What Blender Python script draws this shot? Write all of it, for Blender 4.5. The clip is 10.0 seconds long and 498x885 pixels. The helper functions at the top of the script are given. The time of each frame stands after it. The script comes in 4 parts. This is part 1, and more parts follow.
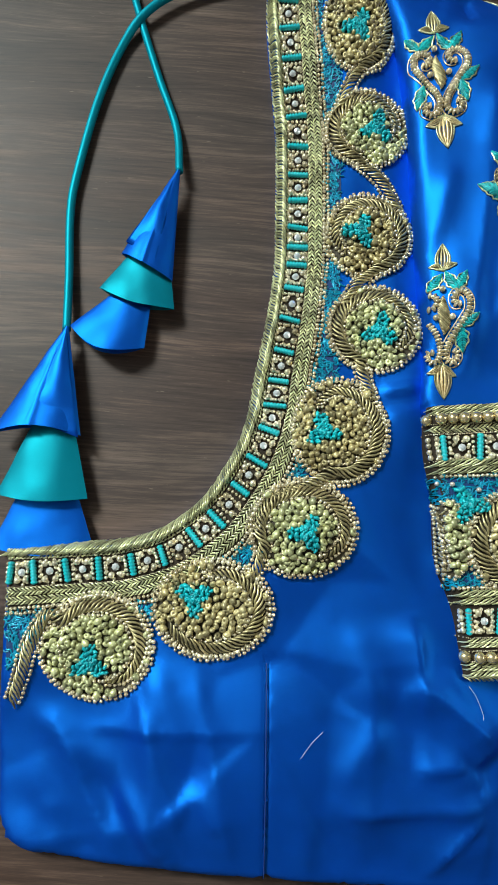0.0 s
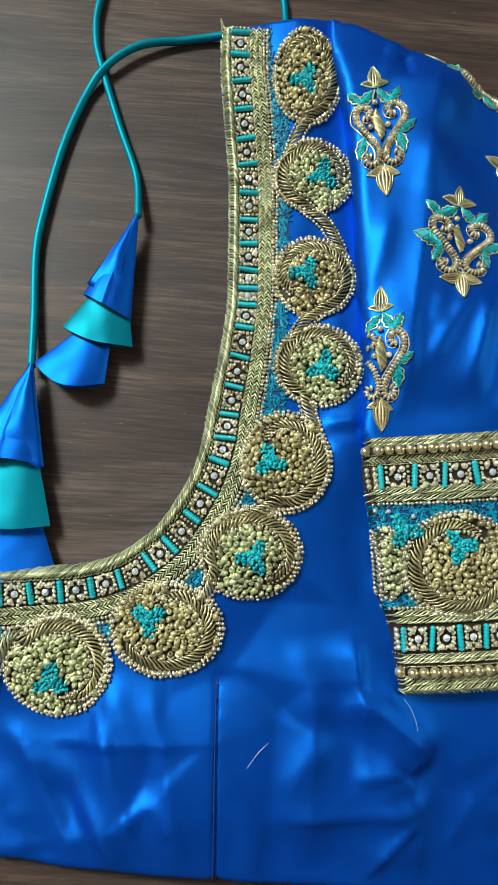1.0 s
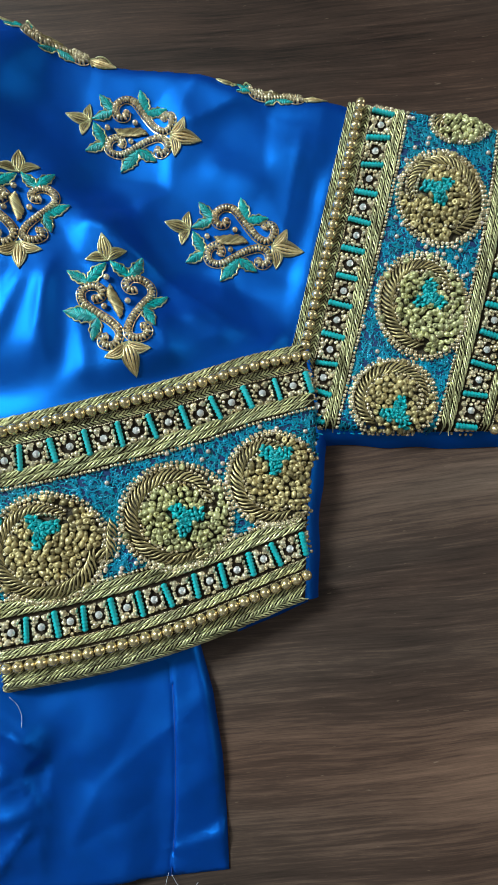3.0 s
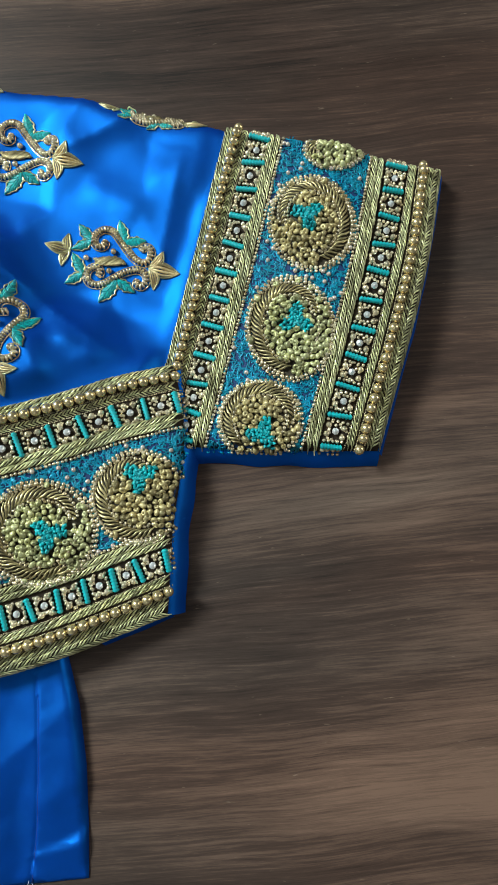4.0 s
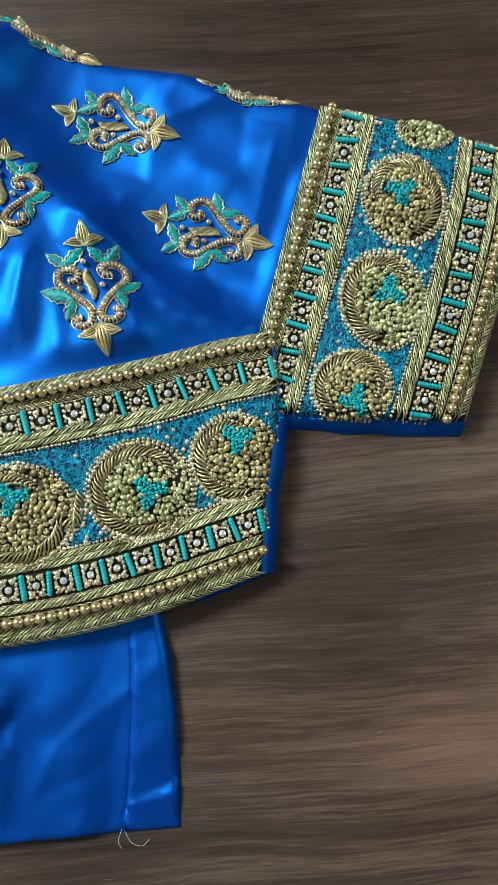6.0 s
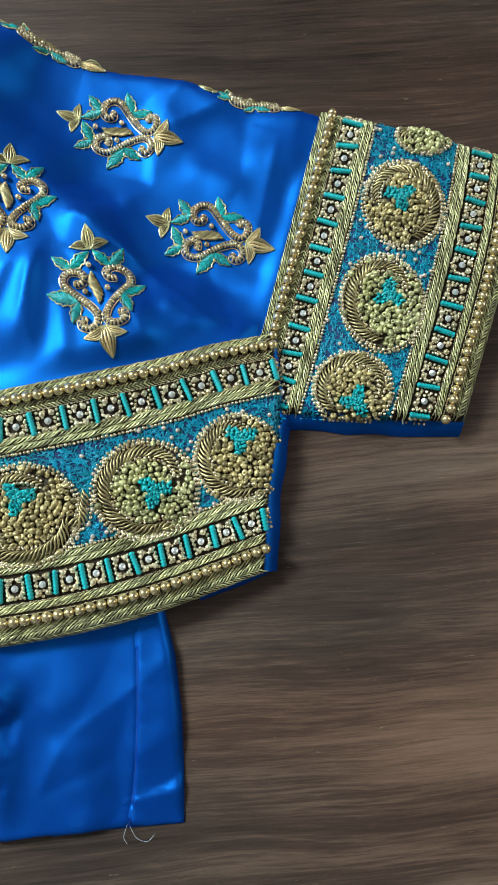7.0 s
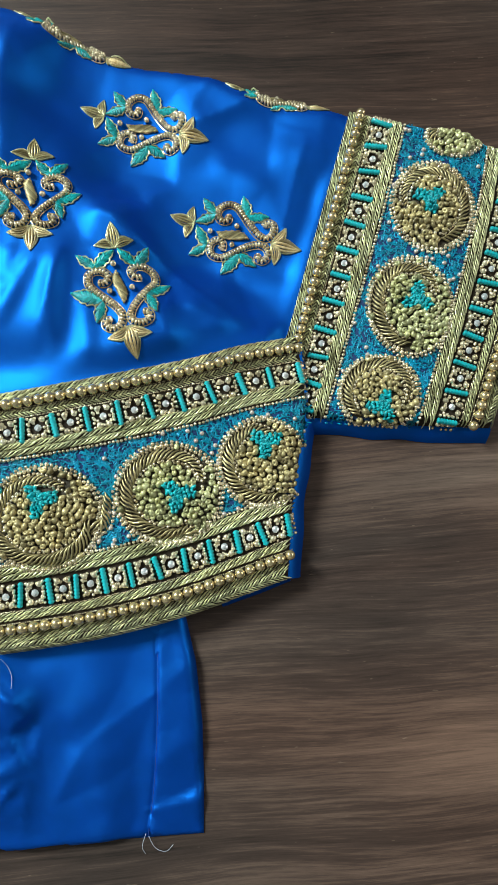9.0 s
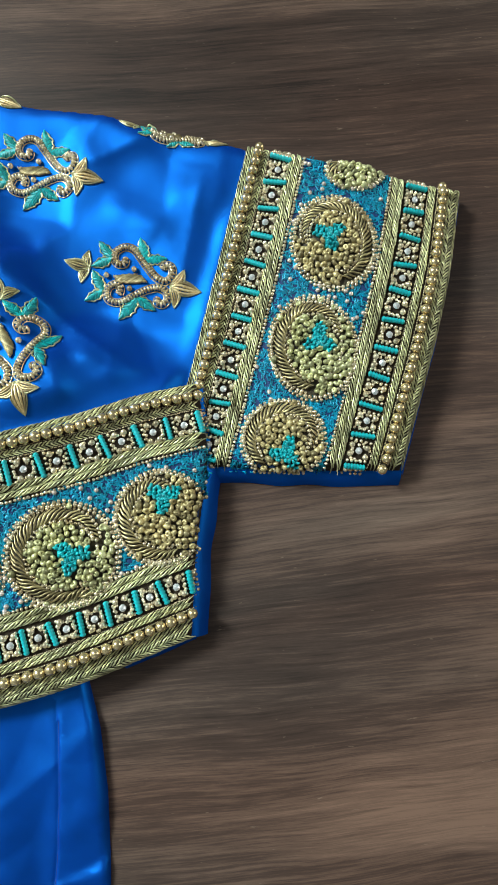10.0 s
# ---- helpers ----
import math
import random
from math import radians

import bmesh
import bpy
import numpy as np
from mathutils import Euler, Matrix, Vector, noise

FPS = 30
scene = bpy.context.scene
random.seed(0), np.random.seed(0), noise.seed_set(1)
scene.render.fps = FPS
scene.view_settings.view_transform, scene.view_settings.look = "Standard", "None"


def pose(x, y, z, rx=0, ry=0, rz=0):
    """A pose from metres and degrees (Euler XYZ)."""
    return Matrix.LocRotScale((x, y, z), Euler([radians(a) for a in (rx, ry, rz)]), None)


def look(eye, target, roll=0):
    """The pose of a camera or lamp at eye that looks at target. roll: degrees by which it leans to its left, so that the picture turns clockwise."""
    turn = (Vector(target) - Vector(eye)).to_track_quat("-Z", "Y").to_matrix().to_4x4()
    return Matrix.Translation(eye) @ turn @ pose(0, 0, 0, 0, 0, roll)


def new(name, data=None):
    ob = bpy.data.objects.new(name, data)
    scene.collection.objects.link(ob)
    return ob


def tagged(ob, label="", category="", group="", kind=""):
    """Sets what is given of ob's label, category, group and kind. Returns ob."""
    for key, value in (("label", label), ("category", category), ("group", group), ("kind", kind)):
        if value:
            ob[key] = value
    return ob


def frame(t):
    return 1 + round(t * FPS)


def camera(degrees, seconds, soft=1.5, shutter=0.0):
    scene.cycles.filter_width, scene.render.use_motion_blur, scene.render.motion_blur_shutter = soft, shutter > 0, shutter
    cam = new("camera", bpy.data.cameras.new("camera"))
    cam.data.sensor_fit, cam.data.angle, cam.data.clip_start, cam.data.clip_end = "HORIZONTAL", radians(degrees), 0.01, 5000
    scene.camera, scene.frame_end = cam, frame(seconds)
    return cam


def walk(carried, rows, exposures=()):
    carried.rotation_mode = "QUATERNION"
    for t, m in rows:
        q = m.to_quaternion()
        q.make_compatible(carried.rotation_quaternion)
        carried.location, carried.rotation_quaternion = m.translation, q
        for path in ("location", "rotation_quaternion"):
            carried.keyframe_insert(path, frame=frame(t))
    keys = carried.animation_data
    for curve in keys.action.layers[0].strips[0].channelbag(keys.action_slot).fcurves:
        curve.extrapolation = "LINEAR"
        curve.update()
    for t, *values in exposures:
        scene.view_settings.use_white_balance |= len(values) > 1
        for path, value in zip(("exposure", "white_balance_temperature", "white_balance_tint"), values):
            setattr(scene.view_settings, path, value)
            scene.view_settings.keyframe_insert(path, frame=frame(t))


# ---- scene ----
cam = camera(47.0, 10.0, soft=1.5)
PATH = [
    (0, (-0.0258, -0.0443, 0.2261), (-0.0176, -0.0025, -0.0708), 11.61),
    (0.5, (-0.0201, -0.0399, 0.2336), (-0.0111, 0.0016, -0.0634), 12.60),
    (1, (-0.0080, -0.0348, 0.2437), (0.0017, 0.0076, -0.0531), 13.09),
    (1.5, (0.0194, -0.0362, 0.2437), (0.0303, 0.0060, -0.0531), 13.62),
    (2, (0.0650, -0.0393, 0.2456), (0.0765, 0.0028, -0.0512), 10.71),
    (2.5, (0.1089, -0.0432, 0.2409), (0.1187, -0.0029, -0.0562), 6.43),
    (3, (0.1562, -0.0488, 0.2345), (0.1642, -0.0126, -0.0632), 3.66),
    (3.2, (0.1735, -0.0502, 0.2361), (0.1805, -0.0144, -0.0616), 2.02),
    (3.75, (0.2050, -0.0505, 0.2390), (0.2122, -0.0142, -0.0588), 2.50),
    (4, (0.2100, -0.0502, 0.2410), (0.2174, -0.0136, -0.0567), 3.10),
    (4.3, (0.2056, -0.0497, 0.2425), (0.2131, -0.0129, -0.0551), 3.92),
    (4.5, (0.1974, -0.0500, 0.2426), (0.2055, -0.0130, -0.0550), 5.29),
    (5, (0.1855, -0.0491, 0.2448), (0.1936, -0.0118, -0.0527), 5.49),
    (5.5, (0.1752, -0.0559, 0.2453), (0.1843, -0.0182, -0.0522), 6.68),
    (6.8, (0.1627, -0.0627, 0.2482), (0.1761, -0.0248, -0.0491), 12.54),
    (7, (0.1636, -0.0621, 0.2491), (0.1774, -0.0234, -0.0480), 12.61),
    (7.5, (0.1571, -0.0624, 0.2483), (0.1696, -0.0228, -0.0488), 11.20),
    (8, (0.1559, -0.0601, 0.2472), (0.1694, -0.0212, -0.0499), 12.76),
    (8.5, (0.1557, -0.0601, 0.2476), (0.1700, -0.0210, -0.0495), 13.65),
    (9, (0.1538, -0.0587, 0.2451), (0.1677, -0.0201, -0.0521), 13.55),
    (9.5, (0.1589, -0.0516, 0.2447), (0.1735, -0.0133, -0.0525), 14.43),
    (10, (0.1952, -0.0427, 0.2403), (0.2112, -0.0038, -0.0567), 13.98),
]
walk(cam, [(t, look(eye, target, roll)) for t, eye, target, roll in PATH],
     [(0.0, -0.02), (1.2, -0.02), (2.1, -0.18), (2.6, -0.18), (3.0, -0.09), (4.5, 0.03), (7.0, 0.08), (8.5, 0.10), (9.5, 0.14), (10.0, 0.20)])

# ---- world and light ----
world = bpy.data.worlds.new("world")
scene.world = world
world.use_nodes = True
wn = world.node_tree
sky = wn.nodes.new("ShaderNodeTexSky")
sky.sky_type, sky.sun_disc = "NISHITA", False
sky.sun_elevation, sky.sun_rotation = radians(45), radians(-33)
wn.nodes["Background"].inputs["Strength"].default_value = 0.1
wn.links.new(sky.outputs["Color"], wn.nodes["Background"].inputs["Color"])

WIN = (-1.22, 1.12, 1.50)          # centre of the window in the north wall
WIN_W, WIN_H = 0.6, 0.65
DOOR = (1.45, 0.15, 0.80)          # centre of the window in the east wall
DOOR_W, DOOR_H = 0.7, 0.8


def daylight(name, place, to, width, height, watts, colour):
    lamp = bpy.data.lights.new(name, "AREA")
    lamp.shape, lamp.size, lamp.size_y, lamp.energy, lamp.color = "RECTANGLE", width, height, watts, colour
    ob = new(name, lamp)
    ob.matrix_world = look(place, to)


daylight("window_light", (WIN[0], WIN[1] - 0.02, WIN[2]), (WIN[0], -1.0, WIN[2]), WIN_W, WIN_H, 140, (0.88, 1.0, 0.975))
daylight("east_window_light", (DOOR[0] - 0.02, DOOR[1], DOOR[2]), (-1.0, DOOR[1], DOOR[2]), DOOR_W, DOOR_H, 6, (1.0, 0.97, 0.88))

# ---- materials ----
def material(name, colour, rough, metal=0.0, vary=0.15, scale=400.0, bump=0.0, bump_scale=1500.0, island=0.0,
             second=None, sheen=0.0, coat=0.0, spec=0.5):
    """A surface with grain at two scales; island: spread of brightness from stitch to stitch or bead to bead."""
    m = bpy.data.materials.new(name)
    m.use_nodes = True
    nt = m.node_tree
    b = nt.nodes["Principled BSDF"]
    b.inputs["Roughness"].default_value, b.inputs["Metallic"].default_value = rough, metal
    b.inputs["Sheen Weight"].default_value, b.inputs["Coat Weight"].default_value = sheen, coat
    b.inputs["Specular IOR Level"].default_value = spec
    tc = nt.nodes.new("ShaderNodeTexCoord")
    big, fine = nt.nodes.new("ShaderNodeTexNoise"), nt.nodes.new("ShaderNodeTexNoise")
    big.inputs["Scale"].default_value, fine.inputs["Scale"].default_value = scale * 0.1, scale
    for n in (big, fine):
        nt.links.new(tc.outputs["Object"], n.inputs["Vector"])
    mix = nt.nodes.new("ShaderNodeMixRGB")
    mix.inputs["Color1"].default_value = (*colour, 1)
    mix.inputs["Color2"].default_value = (*(second or [c * (1 - 2 * vary) for c in colour]), 1)
    add = nt.nodes.new("ShaderNodeMath")
    add.operation, add.inputs[1].default_value = "MULTIPLY", 1.0
    nt.links.new(big.outputs["Fac"], add.inputs[0])
    nt.links.new(fine.outputs["Fac"], add.inputs[1])
    ramp = nt.nodes.new("ShaderNodeMapRange")
    ramp.inputs["From Min"].default_value, ramp.inputs["From Max"].default_value = 0.12, 0.42
    nt.links.new(add.outputs[0], ramp.inputs["Value"])
    nt.links.new(ramp.outputs[0], mix.inputs["Fac"])
    out = mix.outputs[0]
    if island:
        geo, hsv = nt.nodes.new("ShaderNodeNewGeometry"), nt.nodes.new("ShaderNodeHueSaturation")
        rng = nt.nodes.new("ShaderNodeMapRange")
        rng.inputs["To Min"].default_value, rng.inputs["To Max"].default_value = 1 - island, 1 + island
        nt.links.new(geo.outputs["Random Per Island"], rng.inputs["Value"])
        nt.links.new(rng.outputs[0], hsv.inputs["Value"])
        nt.links.new(out, hsv.inputs["Color"])
        out = hsv.outputs[0]
    nt.links.new(out, b.inputs["Base Color"])
    if bump:
        n2, bp = nt.nodes.new("ShaderNodeTexNoise"), nt.nodes.new("ShaderNodeBump")
        n2.inputs["Scale"].default_value = bump_scale
        bp.inputs["Strength"].default_value, bp.inputs["Distance"].default_value = bump, 0.0004
        nt.links.new(tc.outputs["Object"], n2.inputs["Vector"])
        nt.links.new(n2.outputs["Fac"], bp.inputs["Height"])
        nt.links.new(bp.outputs[0], b.inputs["Normal"])
    return m


def satin(name, colour, second, shine):
    """Satin weave: a deep dye under a broad tinted gloss, with soft puckers and fine threads."""
    m = material(name, colour, 0.6, 0.0, scale=160, second=second, spec=0.1)
    nt = m.node_tree
    b = nt.nodes["Principled BSDF"]
    gloss, mix = nt.nodes.new("ShaderNodeBsdfGlossy"), nt.nodes.new("ShaderNodeMixShader")
    gloss.inputs["Color"].default_value, gloss.inputs["Roughness"].default_value = (*shine, 1), 0.51
    mix.inputs["Fac"].default_value = 0.36
    nt.links.new(b.outputs[0], mix.inputs[1])
    nt.links.new(gloss.outputs[0], mix.inputs[2])
    nt.links.new(mix.outputs[0], nt.nodes["Material Output"].inputs["Surface"])
    tc = nt.nodes.new("ShaderNodeTexCoord")

    def height(kind, scale, strength, distance, before, **more):
        mp, n, bp = nt.nodes.new("ShaderNodeMapping"), nt.nodes.new(kind), nt.nodes.new("ShaderNodeBump")
        mp.inputs["Scale"].default_value, mp.inputs["Rotation"].default_value = scale, (0, 0, 0.5)
        n.inputs["Scale"].default_value = 1
        for key, value in more.items():
            n.inputs[key].default_value = value
        bp.inputs["Strength"].default_value, bp.inputs["Distance"].default_value = strength, distance
        nt.links.new(tc.outputs["Object"], mp.inputs["Vector"])
        nt.links.new(mp.outputs[0], n.inputs["Vector"])
        nt.links.new(n.outputs[0], bp.inputs["Height"])
        if before:
            nt.links.new(before.outputs[0], bp.inputs["Normal"])
        return bp
    pucker = height("ShaderNodeTexNoise", (75, 50, 75), 0.10, 0.0016, None, Detail=3)
    weave = height("ShaderNodeTexNoise", (900, 6000, 900), 0.12, 0.0002, pucker)
    nt.links.new(weave.outputs[0], b.inputs["Normal"])
    nt.links.new(weave.outputs[0], gloss.inputs["Normal"])
    return m


def walnut():
    """Dark walnut laminate, grain along x."""
    m = bpy.data.materials.new("walnut_laminate")
    m.use_nodes = True
    nt = m.node_tree
    b = nt.nodes["Principled BSDF"]
    tc = nt.nodes.new("ShaderNodeTexCoord")

    turned = nt.nodes.new("ShaderNodeMapping")
    turned.inputs["Rotation"].default_value = (0, 0, radians(3))
    # the fibres wander: a slow noise shifts them sideways
    drift, centre, shift = nt.nodes.new("ShaderNodeTexNoise"), nt.nodes.new("ShaderNodeVectorMath"), nt.nodes.new("ShaderNodeVectorMath")
    stretch = nt.nodes.new("ShaderNodeMapping")
    stretch.inputs["Scale"].default_value = (7, 16, 1)
    drift.inputs["Scale"].default_value, drift.inputs["Detail"].default_value = 1, 2
    centre.operation, shift.operation = "MULTIPLY_ADD", "ADD"
    centre.inputs[1].default_value, centre.inputs[2].default_value = (0, 0.014, 0), (0, -0.007, 0)
    nt.links.new(tc.outputs["Object"], stretch.inputs["Vector"])
    nt.links.new(stretch.outputs[0], drift.inputs["Vector"])
    nt.links.new(drift.outputs["Color"], centre.inputs[0])
    nt.links.new(tc.outputs["Object"], shift.inputs[0])
    nt.links.new(centre.outputs[0], shift.inputs[1])
    nt.links.new(shift.outputs[0], turned.inputs["Vector"])

    def grain(sx, sy, detail, rough, dist=0.0):
        mp, n = nt.nodes.new("ShaderNodeMapping"), nt.nodes.new("ShaderNodeTexNoise")
        mp.inputs["Scale"].default_value = (sx, sy, 1)
        n.inputs["Scale"].default_value, n.inputs["Detail"].default_value = 1, detail
        n.inputs["Roughness"].default_value, n.inputs["Distortion"].default_value = rough, dist
        nt.links.new(turned.outputs[0], mp.inputs["Vector"])
        nt.links.new(mp.outputs[0], n.inputs["Vector"])
        return n.outputs["Fac"]
    b.inputs["Specular IOR Level"].default_value = 0.32
    broad, mid, pores = grain(1.8, 20, 6, 0.62, 1.2), grain(9, 260, 8, 0.72, 0.25), grain(34, 820, 4, 0.75)
    cr = nt.nodes.new("ShaderNodeValToRGB")
    e = cr.color_ramp.elements
    e[0].position, e[0].color = 0.40, (0.015, 0.010, 0.008, 1)
    e[1].position, e[1].color = 0.62, (0.165, 0.110, 0.082, 1)
    mid_c = cr.color_ramp.elements.new(0.5)
    mid_c.color = (0.056, 0.036, 0.028, 1)
    m1, m2 = nt.nodes.new("ShaderNodeMixRGB"), nt.nodes.new("ShaderNodeMixRGB")
    m1.inputs["Fac"].default_value, m2.inputs["Fac"].default_value = 0.26, 0.26
    patch_mix = nt.nodes.new("ShaderNodeMixRGB")
    patch_mix.inputs["Fac"].default_value = 0.4
    nt.links.new(broad, patch_mix.inputs["Color1"])
    nt.links.new(grain(5, 9, 3, 0.5, 0.4), patch_mix.inputs["Color2"])
    nt.links.new(patch_mix.outputs[0], m1.inputs["Color1"])
    nt.links.new(mid, m1.inputs["Color2"])
    nt.links.new(m1.outputs[0], m2.inputs["Color1"])
    nt.links.new(pores, m2.inputs["Color2"])
    # brighter light towards the front right of the top, painted into the colour
    xyz, bx, by, lit_mul, lit_add = (nt.nodes.new("ShaderNode" + k) for k in ("SeparateXYZ", "MapRange", "MapRange", "Math", "Math"))
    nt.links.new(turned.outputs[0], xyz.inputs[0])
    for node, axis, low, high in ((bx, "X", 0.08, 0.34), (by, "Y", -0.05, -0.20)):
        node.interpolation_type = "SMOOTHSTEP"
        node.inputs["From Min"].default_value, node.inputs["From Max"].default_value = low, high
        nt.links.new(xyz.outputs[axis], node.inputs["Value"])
    lit_mul.operation, lit_add.operation = "MULTIPLY", "MULTIPLY_ADD"
    nt.links.new(bx.outputs[0], lit_mul.inputs[0])
    nt.links.new(by.outputs[0], lit_mul.inputs[1])
    nt.links.new(lit_mul.outputs[0], lit_add.inputs[0])
    lit_add.inputs[1].default_value = 0.07
    nt.links.new(m2.outputs[0], lit_add.inputs[2])
    nt.links.new(lit_add.outputs[0], cr.inputs["Fac"])
    # redder and greyer stretches, and sparse pale flecks where the foil is scuffed
    tint, hue, fleck, over = (nt.nodes.new("ShaderNode" + k) for k in ("MixRGB", "MixRGB", "MapRange", "MixRGB"))
    tint.inputs["Color1"].default_value, tint.inputs["Color2"].default_value = (1.10, 0.96, 0.90, 1), (0.90, 1.0, 1.06, 1)
    spread = nt.nodes.new("ShaderNodeMapRange")
    spread.inputs["From Min"].default_value, spread.inputs["From Max"].default_value = 0.35, 0.65
    nt.links.new(grain(3, 11, 3, 0.5, 0.5), spread.inputs["Value"])
    nt.links.new(spread.outputs[0], tint.inputs["Fac"])
    hue.blend_type, hue.inputs["Fac"].default_value = "MULTIPLY", 1.0
    nt.links.new(cr.outputs[0], hue.inputs["Color1"])
    nt.links.new(tint.outputs[0], hue.inputs["Color2"])
    fleck.inputs["From Min"].default_value, fleck.inputs["From Max"].default_value, fleck.inputs["To Max"].default_value = 0.70, 0.80, 0.5
    nt.links.new(grain(150, 700, 2, 0.6), fleck.inputs["Value"])
    nt.links.new(fleck.outputs[0], over.inputs["Fac"])
    nt.links.new(hue.outputs[0], over.inputs["Color1"])
    over.inputs["Color2"].default_value = (0.26, 0.20, 0.15, 1)
    nt.links.new(over.outputs[0], b.inputs["Base Color"])
    bp, rr = nt.nodes.new("ShaderNodeBump"), nt.nodes.new("ShaderNodeMapRange")
    bp.inputs["Strength"].default_value, bp.inputs["Distance"].default_value = 0.25, 0.0003
    nt.links.new(m2.outputs[0], bp.inputs["Height"])
    nt.links.new(bp.outputs[0], b.inputs["Normal"])
    rr.inputs["To Min"].default_value, rr.inputs["To Max"].default_value = 0.44, 0.64
    nt.links.new(mid, rr.inputs["Value"])
    nt.links.new(rr.outputs[0], b.inputs["Roughness"])
    return m


SATIN = satin("royal_blue_satin", (0.0, 0.019, 0.235), (0.0, 0.014, 0.18), (0.0, 0.265, 0.97))
TEAL = satin("teal_satin", (0.0, 0.18, 0.26), (0.0, 0.15, 0.22), (0.0, 0.30, 0.36))
WOOD = walnut()
BRAID = material("pale_gold_braid", (0.66, 0.67, 0.40), 0.30, 0.5, scale=900, second=(0.29, 0.275, 0.125), island=0.55)
ROPE = material("antique_gold_cord", (0.48, 0.42, 0.22), 0.34, 0.55, scale=700, second=(0.24, 0.185, 0.085), island=0.45)
PEARL = material("gold_pearl", (0.80, 0.66, 0.38), 0.24, 0.8, scale=500, second=(0.62, 0.49, 0.26))
BEAD = material("antique_gold_bead", (0.94, 0.86, 0.64), 0.17, 0.7, scale=500, second=(0.56, 0.45, 0.27), island=0.3)
KNOT_A = material("green_gold_knot", (0.52, 0.53, 0.29), 0.40, 0.35, scale=500, second=(0.32, 0.31, 0.13), island=0.5)
KNOT_B = material("bronze_gold_knot", (0.50, 0.43, 0.22), 0.40, 0.35, scale=500, second=(0.30, 0.235, 0.10), island=0.5)
TURQ = material("turquoise_thread", (0.0, 0.42, 0.46), 0.42, 0.0, scale=900, second=(0.0, 0.26, 0.30), island=0.3)
LEAF = material("turquoise_silk", (0.0, 0.42, 0.44), 0.38, 0.0, scale=900, second=(0.0, 0.27, 0.29), island=0.35)
FIELD = material("peacock_blue_beads", (0.0, 0.27, 0.46), 0.3, 0.2, scale=900, second=(0.0, 0.24, 0.34), island=0.4)
GROUND = material("deep_blue_ground_cloth", (0.0, 0.035, 0.14), 0.7, scale=900, bump=0.3)
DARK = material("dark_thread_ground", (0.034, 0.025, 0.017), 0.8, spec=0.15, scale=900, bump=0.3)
PETAL = material("gold_silk_petal", (0.56, 0.46, 0.26), 0.38, 0.45, scale=900, second=(0.32, 0.22, 0.09), island=0.55)
PALE = material("rosy_pale_stone", (0.72, 0.63, 0.56), 0.25, 0.4, scale=900)
STONE = material("clear_rhinestone", (0.82, 0.85, 0.88), 0.05, 0.5, scale=900, vary=0.08, island=0.15, coat=1.0, spec=1.0)
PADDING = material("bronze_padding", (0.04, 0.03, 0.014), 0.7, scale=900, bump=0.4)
PLASTER = material("grey_wall_paint", (0.15, 0.145, 0.14), 0.85, scale=30, vary=0.04, bump=0.1, bump_scale=200)
FLOORM = material("grey_floor_tile", (0.30, 0.28, 0.26), 0.5, scale=20, vary=0.1)
SEAM = material("seam_groove_shade", (0.0, 0.035, 0.22), 0.7, scale=900)
WHITE = material("white_thread", (0.55, 0.62, 0.75), 0.6, scale=900)


# ---- geometry tools (all lengths in millimetres until they are linked) ----
MM = 0.001


def link(name, V, F, mat, parent=None, label="", smooth=True, kind=""):
    """Vertices (mm) and faces of equal length as one mesh object."""
    V, F = np.asarray(V, float) * MM, np.asarray(F, np.int32)
    me = bpy.data.meshes.new(name)
    me.vertices.add(len(V))
    me.vertices.foreach_set("co", V.ravel())
    n = F.shape[1]
    me.loops.add(F.size)
    me.loops.foreach_set("vertex_index", F.ravel())
    me.polygons.add(len(F))
    me.polygons.foreach_set("loop_start", np.arange(0, F.size, n, dtype=np.int32))
    me.polygons.foreach_set("use_smooth", np.full(len(F), smooth))
    me.update(calc_edges=True)
    me.validate()
    me.materials.append(mat)
    ob = new(name, me)
    ob.parent = parent
    if label or kind:
        tagged(ob, label, kind=kind)
    return ob


def ball(nu=8, nv=5):
    """A unit sphere of triangles."""
    V, F = [(0, 0, 1)], []
    for j in range(1, nv):
        a = math.pi * j / nv
        V += [(math.sin(a) * math.cos(2 * math.pi * i / nu), math.sin(a) * math.sin(2 * math.pi * i / nu), math.cos(a)) for i in range(nu)]
    V.append((0, 0, -1))
    for i in range(nu):
        k = (i + 1) % nu
        F.append((0, 1 + i, 1 + k))
        for j in range(nv - 2):
            a, b = 1 + j * nu, 1 + (j + 1) * nu
            F += [(a + i, b + i, b + k), (a + i, b + k, a + k)]
        F.append((len(V) - 1, 1 + (nv - 2) * nu + k, 1 + (nv - 2) * nu + i))
    return np.array(V), np.array(F)


def ring(r=0.62, t=0.38, nu=9, nv=5):
    """A torus of triangles, about one unit in radius."""
    V = [((r + t * math.cos(b)) * math.cos(a), (r + t * math.cos(b)) * math.sin(a), t * math.sin(b))
         for a in np.arange(nu) * 2 * math.pi / nu for b in np.arange(nv) * 2 * math.pi / nv]
    F = []
    for i in range(nu):
        for j in range(nv):
            a, b = i * nv + j, ((i + 1) % nu) * nv + j
            c, d = ((i + 1) % nu) * nv + (j + 1) % nv, i * nv + (j + 1) % nv
            F += [(a, b, c), (a, c, d)]
    return np.array(V), np.array(F)


